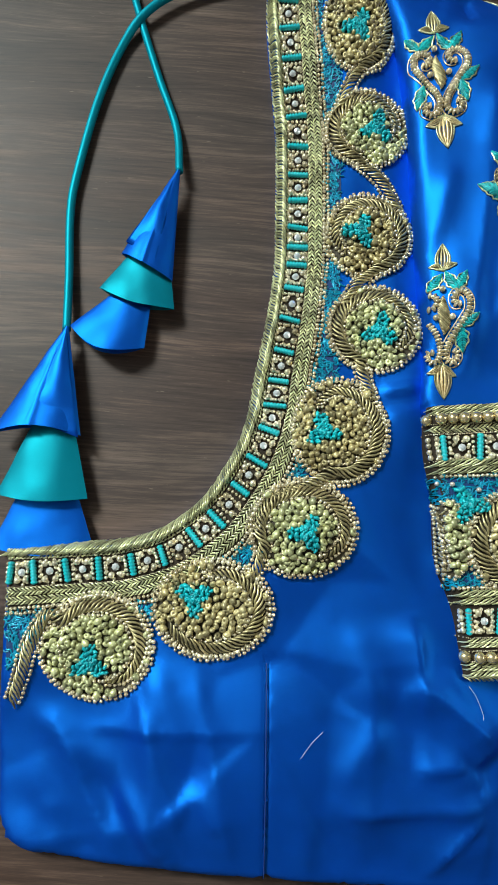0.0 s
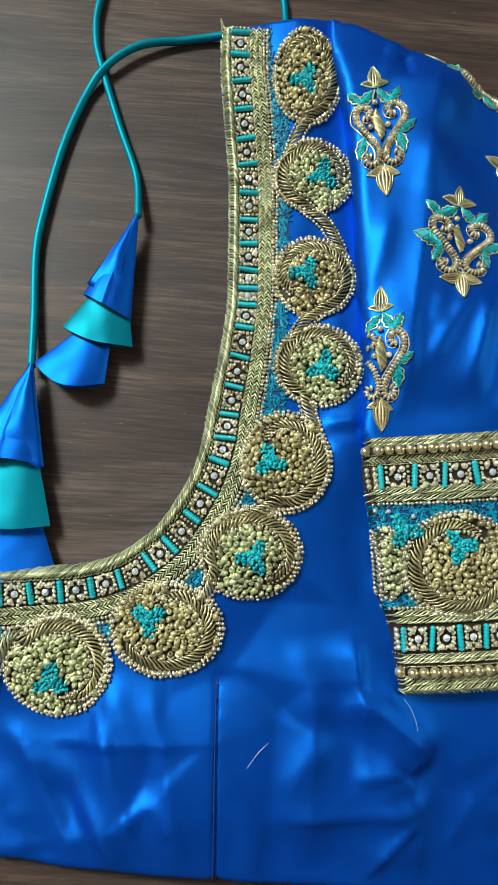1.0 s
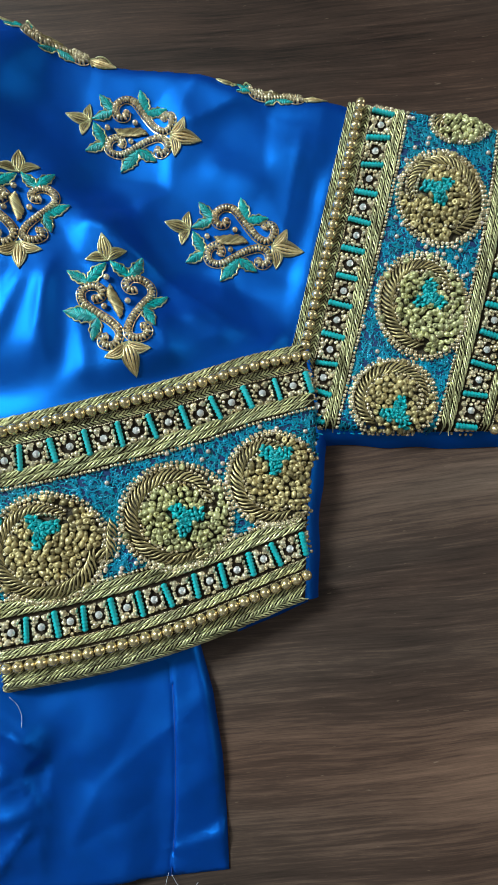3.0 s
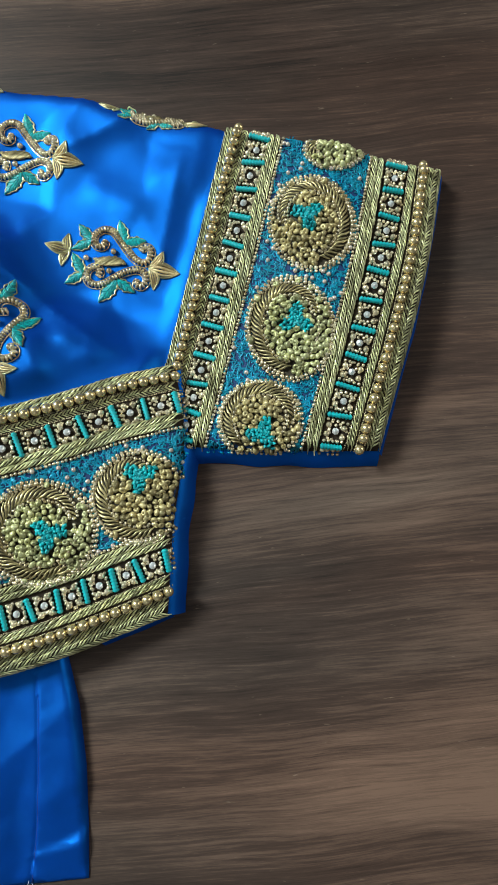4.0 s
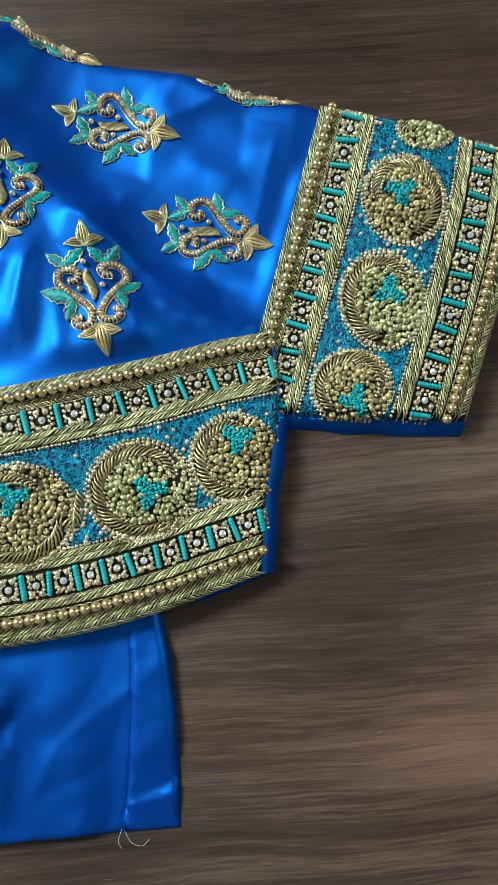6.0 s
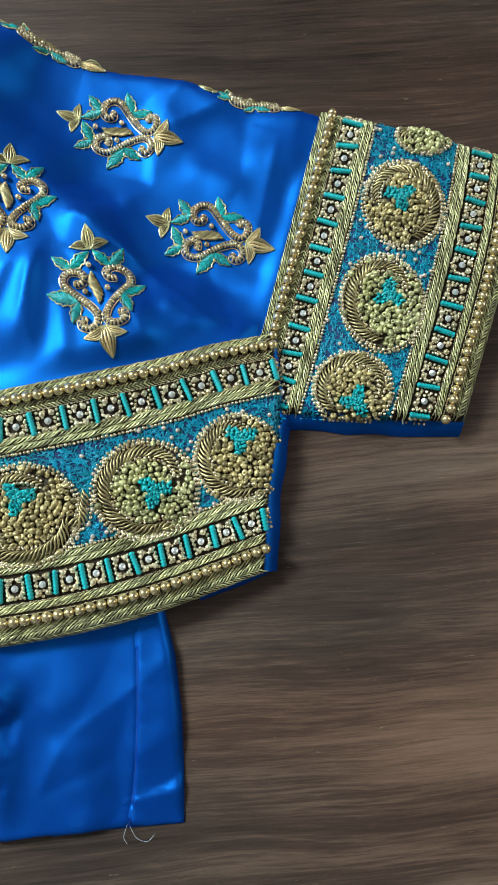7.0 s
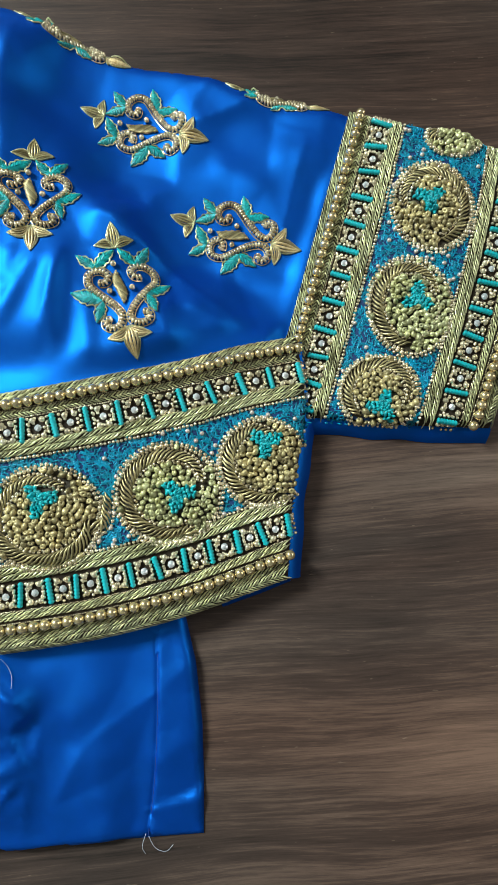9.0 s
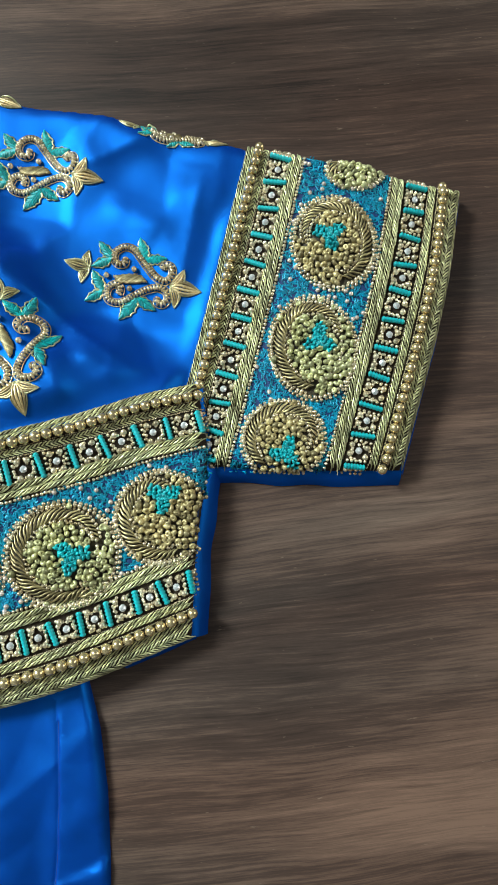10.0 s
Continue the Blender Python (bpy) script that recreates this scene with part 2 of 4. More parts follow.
BALL, CAPS = ball(8, 6), ball(6, 5)
KNOT = ring(0.53, 0.47, 9, 6)
LUMP = ball(8, 6)
for shape, amount in ((KNOT, 0.22), (LUMP, 0.45)):
    for v in shape[0]:
        v *= 1 + amount * noise.noise((v[0] * 1.7 + 4.1, v[1] * 1.7, v[2] * 1.7))


def strew(shape, places, axes):
    """Copies of a shape: places (n, 3), axes (n, 3, 3) with the scaled local axes as columns."""
    V, F = shape
    places, axes = np.asarray(places, float), np.asarray(axes, float)
    out = np.einsum("nij,vj->nvi", axes, V) + places[:, None, :]
    faces = F[None] + (np.arange(len(places)) * len(V))[:, None, None]
    return out.reshape(-1, 3), faces.reshape(-1, F.shape[1])


def balls(places, r, shape=BALL):
    places = np.asarray(places, float)
    r = np.broadcast_to(np.asarray(r, float), (len(places),))
    return strew(shape, places, r[:, None, None] * np.eye(3))


def joined(*parts):
    V, F, n = [], [], 0
    for v, f in parts:
        V.append(v)
        F.append(np.asarray(f) + n)
        n += len(v)
    return np.concatenate(V), np.concatenate(F)


def curve(points, step=1.0, closed=False):
    """A smooth line through points, sampled every step."""
    P = np.asarray(points, float)
    if closed:
        P = np.vstack([P[-1], P, P[0], P[1]])
    else:
        P = np.vstack([2 * P[0] - P[1], P, 2 * P[-1] - P[-2]])
    u = np.linspace(0, 1, 24, endpoint=False)[:, None]
    out = []
    for a, b, c, d in zip(P, P[1:], P[2:], P[3:]):
        out.append(0.5 * (2 * b + (c - a) * u + (2 * a - 5 * b + 4 * c - d) * u ** 2 + (3 * b - a - 3 * c + d) * u ** 3))
    out = np.concatenate(out + [P[-2:-1]])
    s = np.concatenate([[0], np.cumsum(np.linalg.norm(np.diff(out, axis=0), axis=1))])
    n = max(2, int(round(s[-1] / step)) + 1)
    at = np.linspace(0, s[-1], n)
    return np.stack([np.interp(at, s, out[:, k]) for k in range(out.shape[1])], 1)


def resample(line, step):
    line = np.asarray(line, float)
    s = np.concatenate([[0], np.cumsum(np.linalg.norm(np.diff(line, axis=0), axis=1))])
    at = np.linspace(0, s[-1], max(2, int(round(s[-1] / step)) + 1))
    return np.stack([np.interp(at, s, line[:, k]) for k in range(line.shape[1])], 1)


def tangents(line):
    t = np.gradient(line, axis=0)
    return t / np.maximum(np.linalg.norm(t, axis=1, keepdims=True), 1e-9)


def offset(line, d):
    """The line moved d to the left of its way (d may vary along it)."""
    t = tangents(line[:, :2])
    return line[:, :2] + np.stack([-t[:, 1], t[:, 0]], 1) * np.broadcast_to(np.asarray(d, float), (len(line),))[:, None]


def tube(line, r, sides=6):
    """A round cord along a line of 3D points."""
    line = np.asarray(line, float)
    r = np.broadcast_to(np.asarray(r, float), (len(line),))
    t = tangents(line)
    side = np.cross(t, [0, 0, 1.0])
    side /= np.maximum(np.linalg.norm(side, axis=1, keepdims=True), 1e-6)
    up = np.cross(side, t)
    a = np.arange(sides) * 2 * math.pi / sides
    V = line[:, None] + r[:, None, None] * (np.cos(a)[None, :, None] * side[:, None] + np.sin(a)[None, :, None] * up[:, None])
    F = []
    for i in range(len(line) - 1):
        for j in range(sides):
            k = (j + 1) % sides
            F += [(i * sides + j, i * sides + k, (i + 1) * sides + k), (i * sides + j, (i + 1) * sides + k, (i + 1) * sides + j)]
    n = len(line) * sides
    V = np.vstack([V.reshape(-1, 3), line[0], line[-1]])
    for j in range(sides):
        k = (j + 1) % sides
        F += [(n, k, j), (n + 1, n - sides + j, n - sides + k)]
    return V, np.array(F)


def tubes(lines, r, sides=5):
    """Many round strands at once: lines (n, k, 3), r (n, k); their ends are closed by tapering."""
    lines = np.asarray(lines, float)
    n, k = lines.shape[:2]
    r = np.broadcast_to(np.asarray(r, float), (n, k))
    t = np.gradient(lines, axis=1)
    t /= np.maximum(np.linalg.norm(t, axis=2, keepdims=True), 1e-9)
    side = np.cross(t, [0, 0, 1.0])
    side /= np.maximum(np.linalg.norm(side, axis=2, keepdims=True), 1e-6)
    top = np.cross(side, t)
    a = np.arange(sides) * 2 * math.pi / sides
    V = lines[:, :, None] + r[:, :, None, None] * (np.cos(a)[:, None] * side[:, :, None] + np.sin(a)[:, None] * top[:, :, None])
    F = []
    for i in range(k - 1):
        for j in range(sides):
            q, m = (j + 1) % sides, i * sides
            F += [(m + j, m + q, m + sides + q), (m + j, m + sides + q, m + sides + j)]
    F = np.array(F)[None] + (np.arange(n) * k * sides)[:, None, None]
    return V.reshape(-1, 3), F.reshape(-1, 3)


def line_distance(P, line):
    """Distance of points from a polyline."""
    P, line = np.asarray(P, float), np.asarray(line, float)
    best = np.full(len(P), 1e9)
    for a, b in zip(line, line[1:]):
        d = b - a
        u = np.clip(((P - a) @ d) / max(d @ d, 1e-9), 0, 1)
        best = np.minimum(best, np.linalg.norm(P - a - u[:, None] * d, axis=1))
    return best


class Creases:
    """Pressed creases: flat faces between scattered points of uneven height, meeting in straight folds."""

    def __init__(self, lo, hi, gap, high, lean, seed):
        from mathutils.geometry import delaunay_2d_cdt
        dice = np.random.RandomState(seed)
        gx, gy = np.meshgrid(np.arange(lo[0] - gap, hi[0] + gap, gap), np.arange(lo[1] - gap, hi[1] + gap, gap * 1.5))
        G = np.stack([gx.ravel(), gy.ravel()], 1)
        G = G + (dice.rand(*G.shape) - 0.5) * np.array([1.1, 1.5]) * gap
        G[:, 0] += lean * (G[:, 1] - lo[1])
        V, _, F, *_ = delaunay_2d_cdt([Vector(p) for p in G], [], [], 0, 1e-6)
        self.P = np.array([(v.x, v.y) for v in V])
        self.H = high * (dice.rand(len(self.P)) * 2 - 1)
        self.F = np.array([f for f in F if len(f) == 3])

    def z(self, P):
        out = np.zeros(len(P))
        for f in self.F:
            a, b, c = self.P[f]
            d, e, w = b - a, c - a, P - a
            det = d[0] * e[1] - d[1] * e[0]
            if abs(det) < 1e-6:
                continue
            u = (w[:, 0] * e[1] - w[:, 1] * e[0]) / det
            v = (d[0] * w[:, 1] - d[1] * w[:, 0]) / det
            hit = (u >= 0) & (v >= 0) & (u + v <= 1)
            out[hit] = (self.H[f[0]] + u * (self.H[f[1]] - self.H[f[0]]) + v * (self.H[f[2]] - self.H[f[0]]))[hit]
        return out


class Cloth:
    """A height over the table: lifts (x, y, z), rounded down to base along the free edges, folds
    (ax, ay, bx, by, width, height; a width below 0: a sharp crease, long on its north-west side and short on the other), seams (a line and its step) and meets (a line where it joins another cloth)."""

    def __init__(self, lifts, reach, edges, base, roll, folds=(), ripple=0.0, meets=(), seams=(), crumple=None):
        self.meets, self.seams, self.depth, self.crumple = meets, seams, 1.35, crumple
        self.lifts, self.reach, self.base, self.roll, self.folds, self.ripple = np.array(lifts, float), reach, base, roll, folds, ripple
        self.edges = [resample(e, 3.0) for e in edges]

    def z(self, P):
        P = np.atleast_2d(np.asarray(P, float))[:, :2]
        d2 = ((P[:, None] - self.lifts[None, :, :2]) ** 2).sum(2)
        w = np.exp(-d2 / (2 * self.reach ** 2)) + 0.02 * np.exp(-d2 / (2 * (2.5 * self.reach) ** 2)) + 1e-12
        h = (w * self.lifts[:, 2]).sum(1) / w.sum(1)
        for ax, ay, bx, by, width, high in self.folds:
            a, d = np.array([ax, ay]), np.array([bx - ax, by - ay])
            u = ((P - a) @ d) / (d @ d)
            across = np.array([-d[1], d[0]]) / np.linalg.norm(d)
            across = across * (1 if across[1] > 2 * across[0] else -1)
            side = (P - a) @ across
            gap = np.abs(side)
            along = np.clip(1 - np.maximum(np.abs(u - 0.5) * 2 - 0.45, 0) / 0.75, 0, 1)
            rise = np.exp(-(gap / width) ** 2) if width > 0 else np.exp(gap / width / np.where(side > 0, 2.4, 0.7))
            h = h + self.depth * high * (0.55 if width > 0 else 1.7) * rise * along ** 2 * (3 - 2 * along)
        if self.ripple:
            h = h + self.ripple * np.array([noise.noise((x * 0.035, y * 0.022, 3.7)) + 0.35 * noise.noise((x * 0.08, y * 0.05, 1.2)) for x, y in P])
        if self.crumple:
            h = h + self.crumple.z(P)
        for line, step, fade in self.seams:
            k = np.array([int(np.argmin(np.linalg.norm(line - p, axis=1))) for p in P], dtype=int)
            t = tangents(line)[k]
            w = P - line[k]
            side, gone = t[:, 0] * w[:, 1] - t[:, 1] * w[:, 0], np.abs((t * w).sum(1))
            h = h + step * (side > 0) * np.exp(-np.abs(side) / fade) * np.clip(1 - gone / 4, 0, 1) - 0.5 * np.exp(-(side / 1.0) ** 2) * np.clip(1 - gone / 4, 0, 1)
        for line, other, far in self.meets:
            q = np.clip(1 - line_distance(P, line) / far, 0, 1)
            h = h + (other.z(P) - 0.4 - h) * q * q * (3 - 2 * q)
        if self.edges:
            near = np.array([line_distance(P, e) for e in self.edges])
            which = near.argmin(axis=0)
            base, roll = (np.broadcast_to(np.asarray(v, float), (len(self.edges),))[which] for v in (self.base, self.roll))
            q = 1 - np.clip(near.min(axis=0) / roll, 0, 1)
            h = base + (h - base) * np.sqrt(np.maximum(1 - q * q, 0))
        return h

    def on(self, P, up=0.0):
        P = np.asarray(P, float)[:, :2]
        return np.column_stack([P, self.z(P) + up])


def sheet(outline, cloth, cell, up=0.0, drop=None, lines=()):
    """A cloth cut to an outline: triangles on an even grid, with its rim turned down by drop."""
    from mathutils.geometry import delaunay_2d_cdt
    O = resample(np.vstack([outline, outline[:1]]), cell)[:-1]
    lo, hi = O.min(0), O.max(0)
    gx, gy = np.meshgrid(np.arange(lo[0], hi[0], cell), np.arange(lo[1], hi[1], cell))
    G = np.stack([gx.ravel(), gy.ravel()], 1)
    G += (np.random.rand(*G.shape) - 0.5) * cell * 0.3
    inside = np.zeros(len(G), bool)
    for a, b in zip(O, np.roll(O, -1, 0)):
        hit = (a[1] > G[:, 1]) != (b[1] > G[:, 1])
        inside ^= hit & (G[:, 0] < (b[0] - a[0]) * (G[:, 1] - a[1]) / (b[1] - a[1] + 1e-12) + a[0])
    near = np.zeros(len(G), bool)
    for line in lines:
        near |= line_distance(G, line) < 2.4
    inside &= ~near
    G = G[inside & (line_distance(G, np.vstack([O, O[:1]])) > cell * 0.45)]
    for line in lines:
        G = np.vstack([G] + [offset(resample(line[2:-3], 0.9), d) for d in (-2, -1.2, -0.6, 0, 0.6, 1.2, 2)])
    n = len(O)
    pts = [Vector(p) for p in np.vstack([O, G])]
    V, _, F, *_ = delaunay_2d_cdt(pts, [], [list(range(n))], 1, 1e-6)
    V = np.array([(v.x, v.y) for v in V])
    V = np.column_stack([V, cloth.z(V) + up])
    F = np.array([f for f in F if len(f) == 3])
    a, b, c = V[F[:, 0], :2], V[F[:, 1], :2], V[F[:, 2], :2]
    flip = (b - a)[:, 0] * (c - a)[:, 1] - (b - a)[:, 1] * (c - a)[:, 0] < 0
    F[flip] = F[flip][:, ::-1]
    if drop is not None:
        rim = np.arange(n)
        low = V[rim].copy()
        low[:, 2] = np.minimum(low[:, 2] - 0.3, drop)
        k = len(V)
        V = np.vstack([V, low])
        nxt = np.roll(rim, -1)
        F = np.vstack([F, np.stack([rim, k + rim, k + nxt], 1), np.stack([rim, k + nxt, nxt], 1)])
    return V, F


# ---- the plan of the blouse ----
NECK = curve([(-13, 187), (-13, 169), (-11.2, 145), (-9.2, 118), (-9, 97), (-9.2, 77), (-9.6, 60), (-11.7, 43), (-14.3, 29), (-17.4, 13.5), (-20.4, -2.4),
              (-24.5, -14.7), (-30.7, -25.7), (-38.1, -35.5), (-47.6, -43.1), (-56, -47.5), (-68.6, -50.6), (-87.6, -51.9), (-109.5, -53.1)], 1.0)
HEM = np.array([(-110.5, -53.1), (-111, -110), (-108.5, -148), (-105.5, -155.5), (-98.5, -159.7), (-72.6, -163.6), (-46.7, -166.6), (-12.8, -168.8),
                (25, -172.5), (62.7, -175.7), (108.7, -178), (130.3, -179.2), (132.3, -160.3), (133.9, -138), (133.6, -114.5), (130.9, -93.5), (126, -60)], float)
SHOULDER = np.array([(126, -60), (105, 40), (72, 110), (50, 170), (40.4, 193), (9, 191), (-4, 188.5), (-13, 187)], float)
BODY_LIFTS = [(-13, 169, 12), (-6, 117, 6), (25, 77, 9.5), (32, 118, 11), (30, 28, 11), (8, -11, 15), (-1, -50, 13), (-39, -72, 11), (-79, -95, 8),
              (-105, -60, 7), (9, 189, 14), (35, 165, 14), (-14, -168, 3), (-100, -155, 4), (69, -122, 5.5), (67, -146, 4.5), (25, -85, 11), (40, -98, 7), (45, -60, 8), (38, -150, 6), (129, -179, 2.5),
              (-17, -118, 15), (-18, -150, 13), (6, -125, 11.5), (122, -120, 5), (90, -60, 9), (40, 185, 14), (-45, -132, 9.5), (-75, -135, 4), (-102, -125, 2), (-60, -50, 8), (-22, 0, 10), (105, 40, 2), (72, 110, 5)]
BODY_FOLDS = [(-62, -98, -40, -160, -9, 1.5), (-90, -112, -62, -165, -8, 1.3), (-38, -96, -24, -164, -8, 1.3), (50, -92, 73, -124, -9, 1.5), (73, -124, 62, -170, -8, 1.2), (28, -88, 22, -160, -8, 0.8),
              (-98, -110, -65, -134, 5, 2.0), (-65, -134, -48, -163, 4, 1.8), (-78, -127, -54, -161, 4, -1.6), (-54, -95, -41, -128, 5, 1.8), (-38, -136, -29, -150, 3, 1.4),
              (-50, -155, -45, -164, 3, 1.2), (-81, -117.6, -15, -117.8, -2, 0.5), (-106, -139, -67, -160, 6, -1.4), (-90, -140, -84, -158, 4, 1.2),
              (41, -78, 44, -110, -5, 1.8), (42, -100, 70.5, -122.7, -5, 2.0), (70.5, -122.7, 60, -129.6, -3, 1.2), (60, -129.6, 40, -131.3, -4, 1.2), (60, -129.6, 66.4, -144, -3, 1.2),
              (66.4, -144.2, 12, -145.3, -5, 1.6), (66.4, -144, 43, -168, -5, 1.8), (11, -136, 32, -114, 5, 1.2), (54, -163, 66, -154, 4, 1.0), (5, -150, 30, -168, 6, -1.2),
              (113, -151, 131, -141, 6, 1.2), (20, -80, 24, -110, 5, 0.8), (30, 6, 46, 8, 2.5, 2.2), (-4, -140, 4, -165, 5, 1.0), (96, -140, 92, -165, 7, 1.2), (75, -138, 110, -128, 7, -1.0)]
DART = curve([(-12.9, -94.5), (-13.2, -119), (-13.7, -168.5)], 1.0)
SIDE_SEAM = curve([(119.7, -99), (117.5, -126.6), (113.5, -155), (108.7, -177.5)], 1.0)
body_cloth = Cloth(BODY_LIFTS, 22, [NECK, HEM], 0.6, 3.5, BODY_FOLDS, 1.5, (), [(DART, -1.6, 9.0), (SIDE_SEAM, 1.5, 10.0)], Creases((-115, -185), (140, 200), 18.0, 2.2, 0.12, 5))
body_cloth.depth = 1.5

CUFF_TOP = curve([(45.2, -0.9), (93, 1.8), (136.9, 6.5), (165.4, 12), (191, 14.5)], 1.5)
CUFF_BOTTOM = curve([(57.5, -101), (96.2, -99.7), (131.8, -95), (175.5, -85)], 1.5)
CUFF_LEFT = curve([(45.2, -0.9), (44.8, -16), (48.6, -34.3), (50, -58.4), (55.6, -76.1), (57.5, -101)], 1.5)
CUFF_RIGHT = curve([(191, 14.5), (190.5, -15.5), (180.8, -53.7), (175.5, -85)], 1.5)
CUFF_LIFTS = [(46, -2, 18), (59, -100, 15), (82, -50, 19), (131, -46, 16.5), (173, -30, 15), (118, -72, 13), (176, -86, 8), (180, -48, 11), (191, 14, 9), (122, 5, 23), (88, 2, 22), (158, 10, 15), (85, -95, 13)]
cuff_cloth = Cloth(CUFF_LIFTS, 24, [CUFF_LEFT, CUFF_BOTTOM, CUFF_RIGHT], 7.0, 4.0)

FAR_TOP = curve([(227, 117.4), (256.7, 106), (287.5, 94.3), (317.2, 85.3)], 1.5)
FAR_BOTTOM = curve([(172, -18), (191.8, -21), (230.8, -28), (268.6, -33.5)], 1.5)
FAR_INNER = curve([(227, 117.4), (209, 72.9), (185.4, 14.3), (172, -18)], 1.5)
FAR_OUTER = curve([(317.2, 85.3), (300.3, 37.2), (268.6, -33.5)], 1.5)
FAR_LIFTS = [(230, 114, 12), (258, 70, 17.5), (248, 16, 15), (267, -33, 10), (190, 12, 6), (315, 84, 10), (205, 62, 8), (285, 40, 14), (220, -15, 10)]
far_cloth = Cloth(FAR_LIFTS, 22, [FAR_TOP, FAR_OUTER, FAR_BOTTOM], 2.0, 4.0)

ARMHOLE = curve([(37, 193), (36.5, 178), (39.6, 158), (43, 134), (45, 110), (45.5, 78), (46, 52), (47, 26), (45.2, -0.9)], 1.5)
CREST = curve([(37, 193), (45, 195), (58, 190.5), (70.7, 184.5), (81, 181.5), (103.6, 167.8), (127.5, 153.6), (147, 147.6), (167, 141.9), (186, 132.7), (214, 122.5), (227, 117.4)], 1.5)
SLEEVE_LIFTS = [(51, 159, 20), (54, 105, 19), (52, 60, 18), (70, 150, 23), (73, 100, 25), (70, 50, 24), (46, -2, 18), (88, 109, 21), (87, 56, 26), (118, 66, 22), (123, 9, 24), (107, 128, 8), (160, 111, 6),
                (143, 77, 4), (196, 54, 5), (132, 100, 3.5), (194, 14, 8), (160, 18, 15), (230, 117, 11), (70, 184, 14), (45, 192, 16), (130, 152, 9), (190, 130, 9), (150, 60, 6), (175, 40, 5)]
SLEEVE_FOLDS = [(114, 74, 166, 22, -9, 2.4), (74, 98, 62, 26, -8, 1.8), (100, 62, 84, 16, -7, 1.6), (84, 168, 74, 108, -9, 1.6), (150, 116, 190, 128, -8, 1.6), (206, 108, 186, 50, -9, 1.2),
                (88.5, 58, 70, 28, 4, 3.0), (96, 57, 90, 12, 4, 2.4), (71.5, 176, 69.5, 158, -1.2, -1.4), (80, 132, 70, 86, 6, 2.2), (118, 78, 140, 47, 5, 2.6), (140, 47, 153, 26, 5, 2.2),
                (145, 56, 181, 35, 5, -2.0), (124, 69, 108, 74, 4, 2.2), (118, 84, 133, 82, 4, -2.0), (113, 99, 133, 82, 6, -1.6), (58, 95, 49, 60, 4, 2.2), (54, 92, 62, 20, 6, 1.6),
                (66, 40, 60, 6, 3.5, 2.0), (106, 40, 104, 8, 4, 2.0), (136, 36, 138, 10, 3.5, 1.4), (162, 100, 188, 82, 6, 1.6), (141, 86, 173, 114, 7, -1.2), (168, 130, 214, 112, 7, 1.8),
                (210, 104, 196, 60, 7, 1.0), (150, 22, 180, 24, 5, 1.5), (88, 150, 108, 120, 7, 1.5), (78, 60, 74, 44, 3.5, 1.8), (172, 62, 196, 40, 5, -1.2)]
sleeve_cloth = Cloth(SLEEVE_LIFTS, 13, [ARMHOLE, CREST], (16.0, 4.0), (4.5, 8.0), SLEEVE_FOLDS, 0.9, [(CUFF_TOP, cuff_cloth, 12.0), (FAR_INNER[:-14], far_cloth, 9.0)], (), Creases((30, -25), (235, 200), 22.0, 2.3, 0.3, 8))
sleeve_cloth.depth = 1.15


def coons(top, bottom, left, right):
    """Maps (u, v) of the unit square onto the patch between four border lines."""
    def at(line, q):
        s = np.linspace(0, 1, len(line))
        return np.stack([np.interp(q, s, line[:, k]) for k in (0, 1)], 1)

    def place(u, v):
        u, v = np.broadcast_arrays(np.atleast_1d(np.asarray(u, float)), np.atleast_1d(np.asarray(v, float)))
        U, W = u[:, None], v[:, None]
        return ((1 - W) * at(top, u) + W * at(bottom, u) + (1 - U) * at(left, v) + U * at(right, v)
                - (1 - U) * (1 - W) * top[0] - U * (1 - W) * top[-1] - (1 - U) * W * bottom[0] - U * W * bottom[-1])
    return place


cuff_map = coons(CUFF_TOP, CUFF_BOTTOM, CUFF_LEFT, CUFF_RIGHT)
far_map = coons(FAR_INNER, FAR_OUTER, FAR_TOP, FAR_BOTTOM)


# ---- room ----
def box(name, lo, hi, mat, parent=None, bevel=0.0):
    bm = bmesh.new()
    bmesh.ops.create_cube(bm, size=1)
    for v in bm.verts:
        v.co = Vector([lo[k] + (v.co[k] + 0.5) * (hi[k] - lo[k]) for k in range(3)])
    if bevel:
        bmesh.ops.bevel(bm, geom=bm.edges[:], offset=bevel, segments=3, affect="EDGES")
    me = bpy.data.meshes.new(name)
    bm.to_mesh(me)
    bm.free()
    me.materials.append(mat)
    ob = new(name, me)
    ob.parent = parent
    return ob


def structure(ob, label, category):
    return tagged(ob, label, category, kind="structure")


FLOOR_Z, CEIL_Z = -0.75, 1.95
X0, X1, Y0, Y1 = -1.65, DOOR[0], -1.7, WIN[1]
structure(box("floor", (X0, Y0, FLOOR_Z - 0.1), (X1, Y1, FLOOR_Z), FLOORM), "plain grey tiled floor of the room", "floor")
structure(box("ceiling", (X0, Y0, CEIL_Z), (X1, Y1, CEIL_Z + 0.1), PLASTER), "plain grey painted ceiling of the room", "ceiling")
structure(box("wall_south", (X0, Y0 - 0.1, FLOOR_Z), (X1, Y0, CEIL_Z), PLASTER), "plain grey painted wall behind the camera", "wall")
structure(box("wall_west", (X0 - 0.1, Y0, FLOOR_Z), (X0, Y1, CEIL_Z), PLASTER), "plain grey painted wall beside the table", "wall")


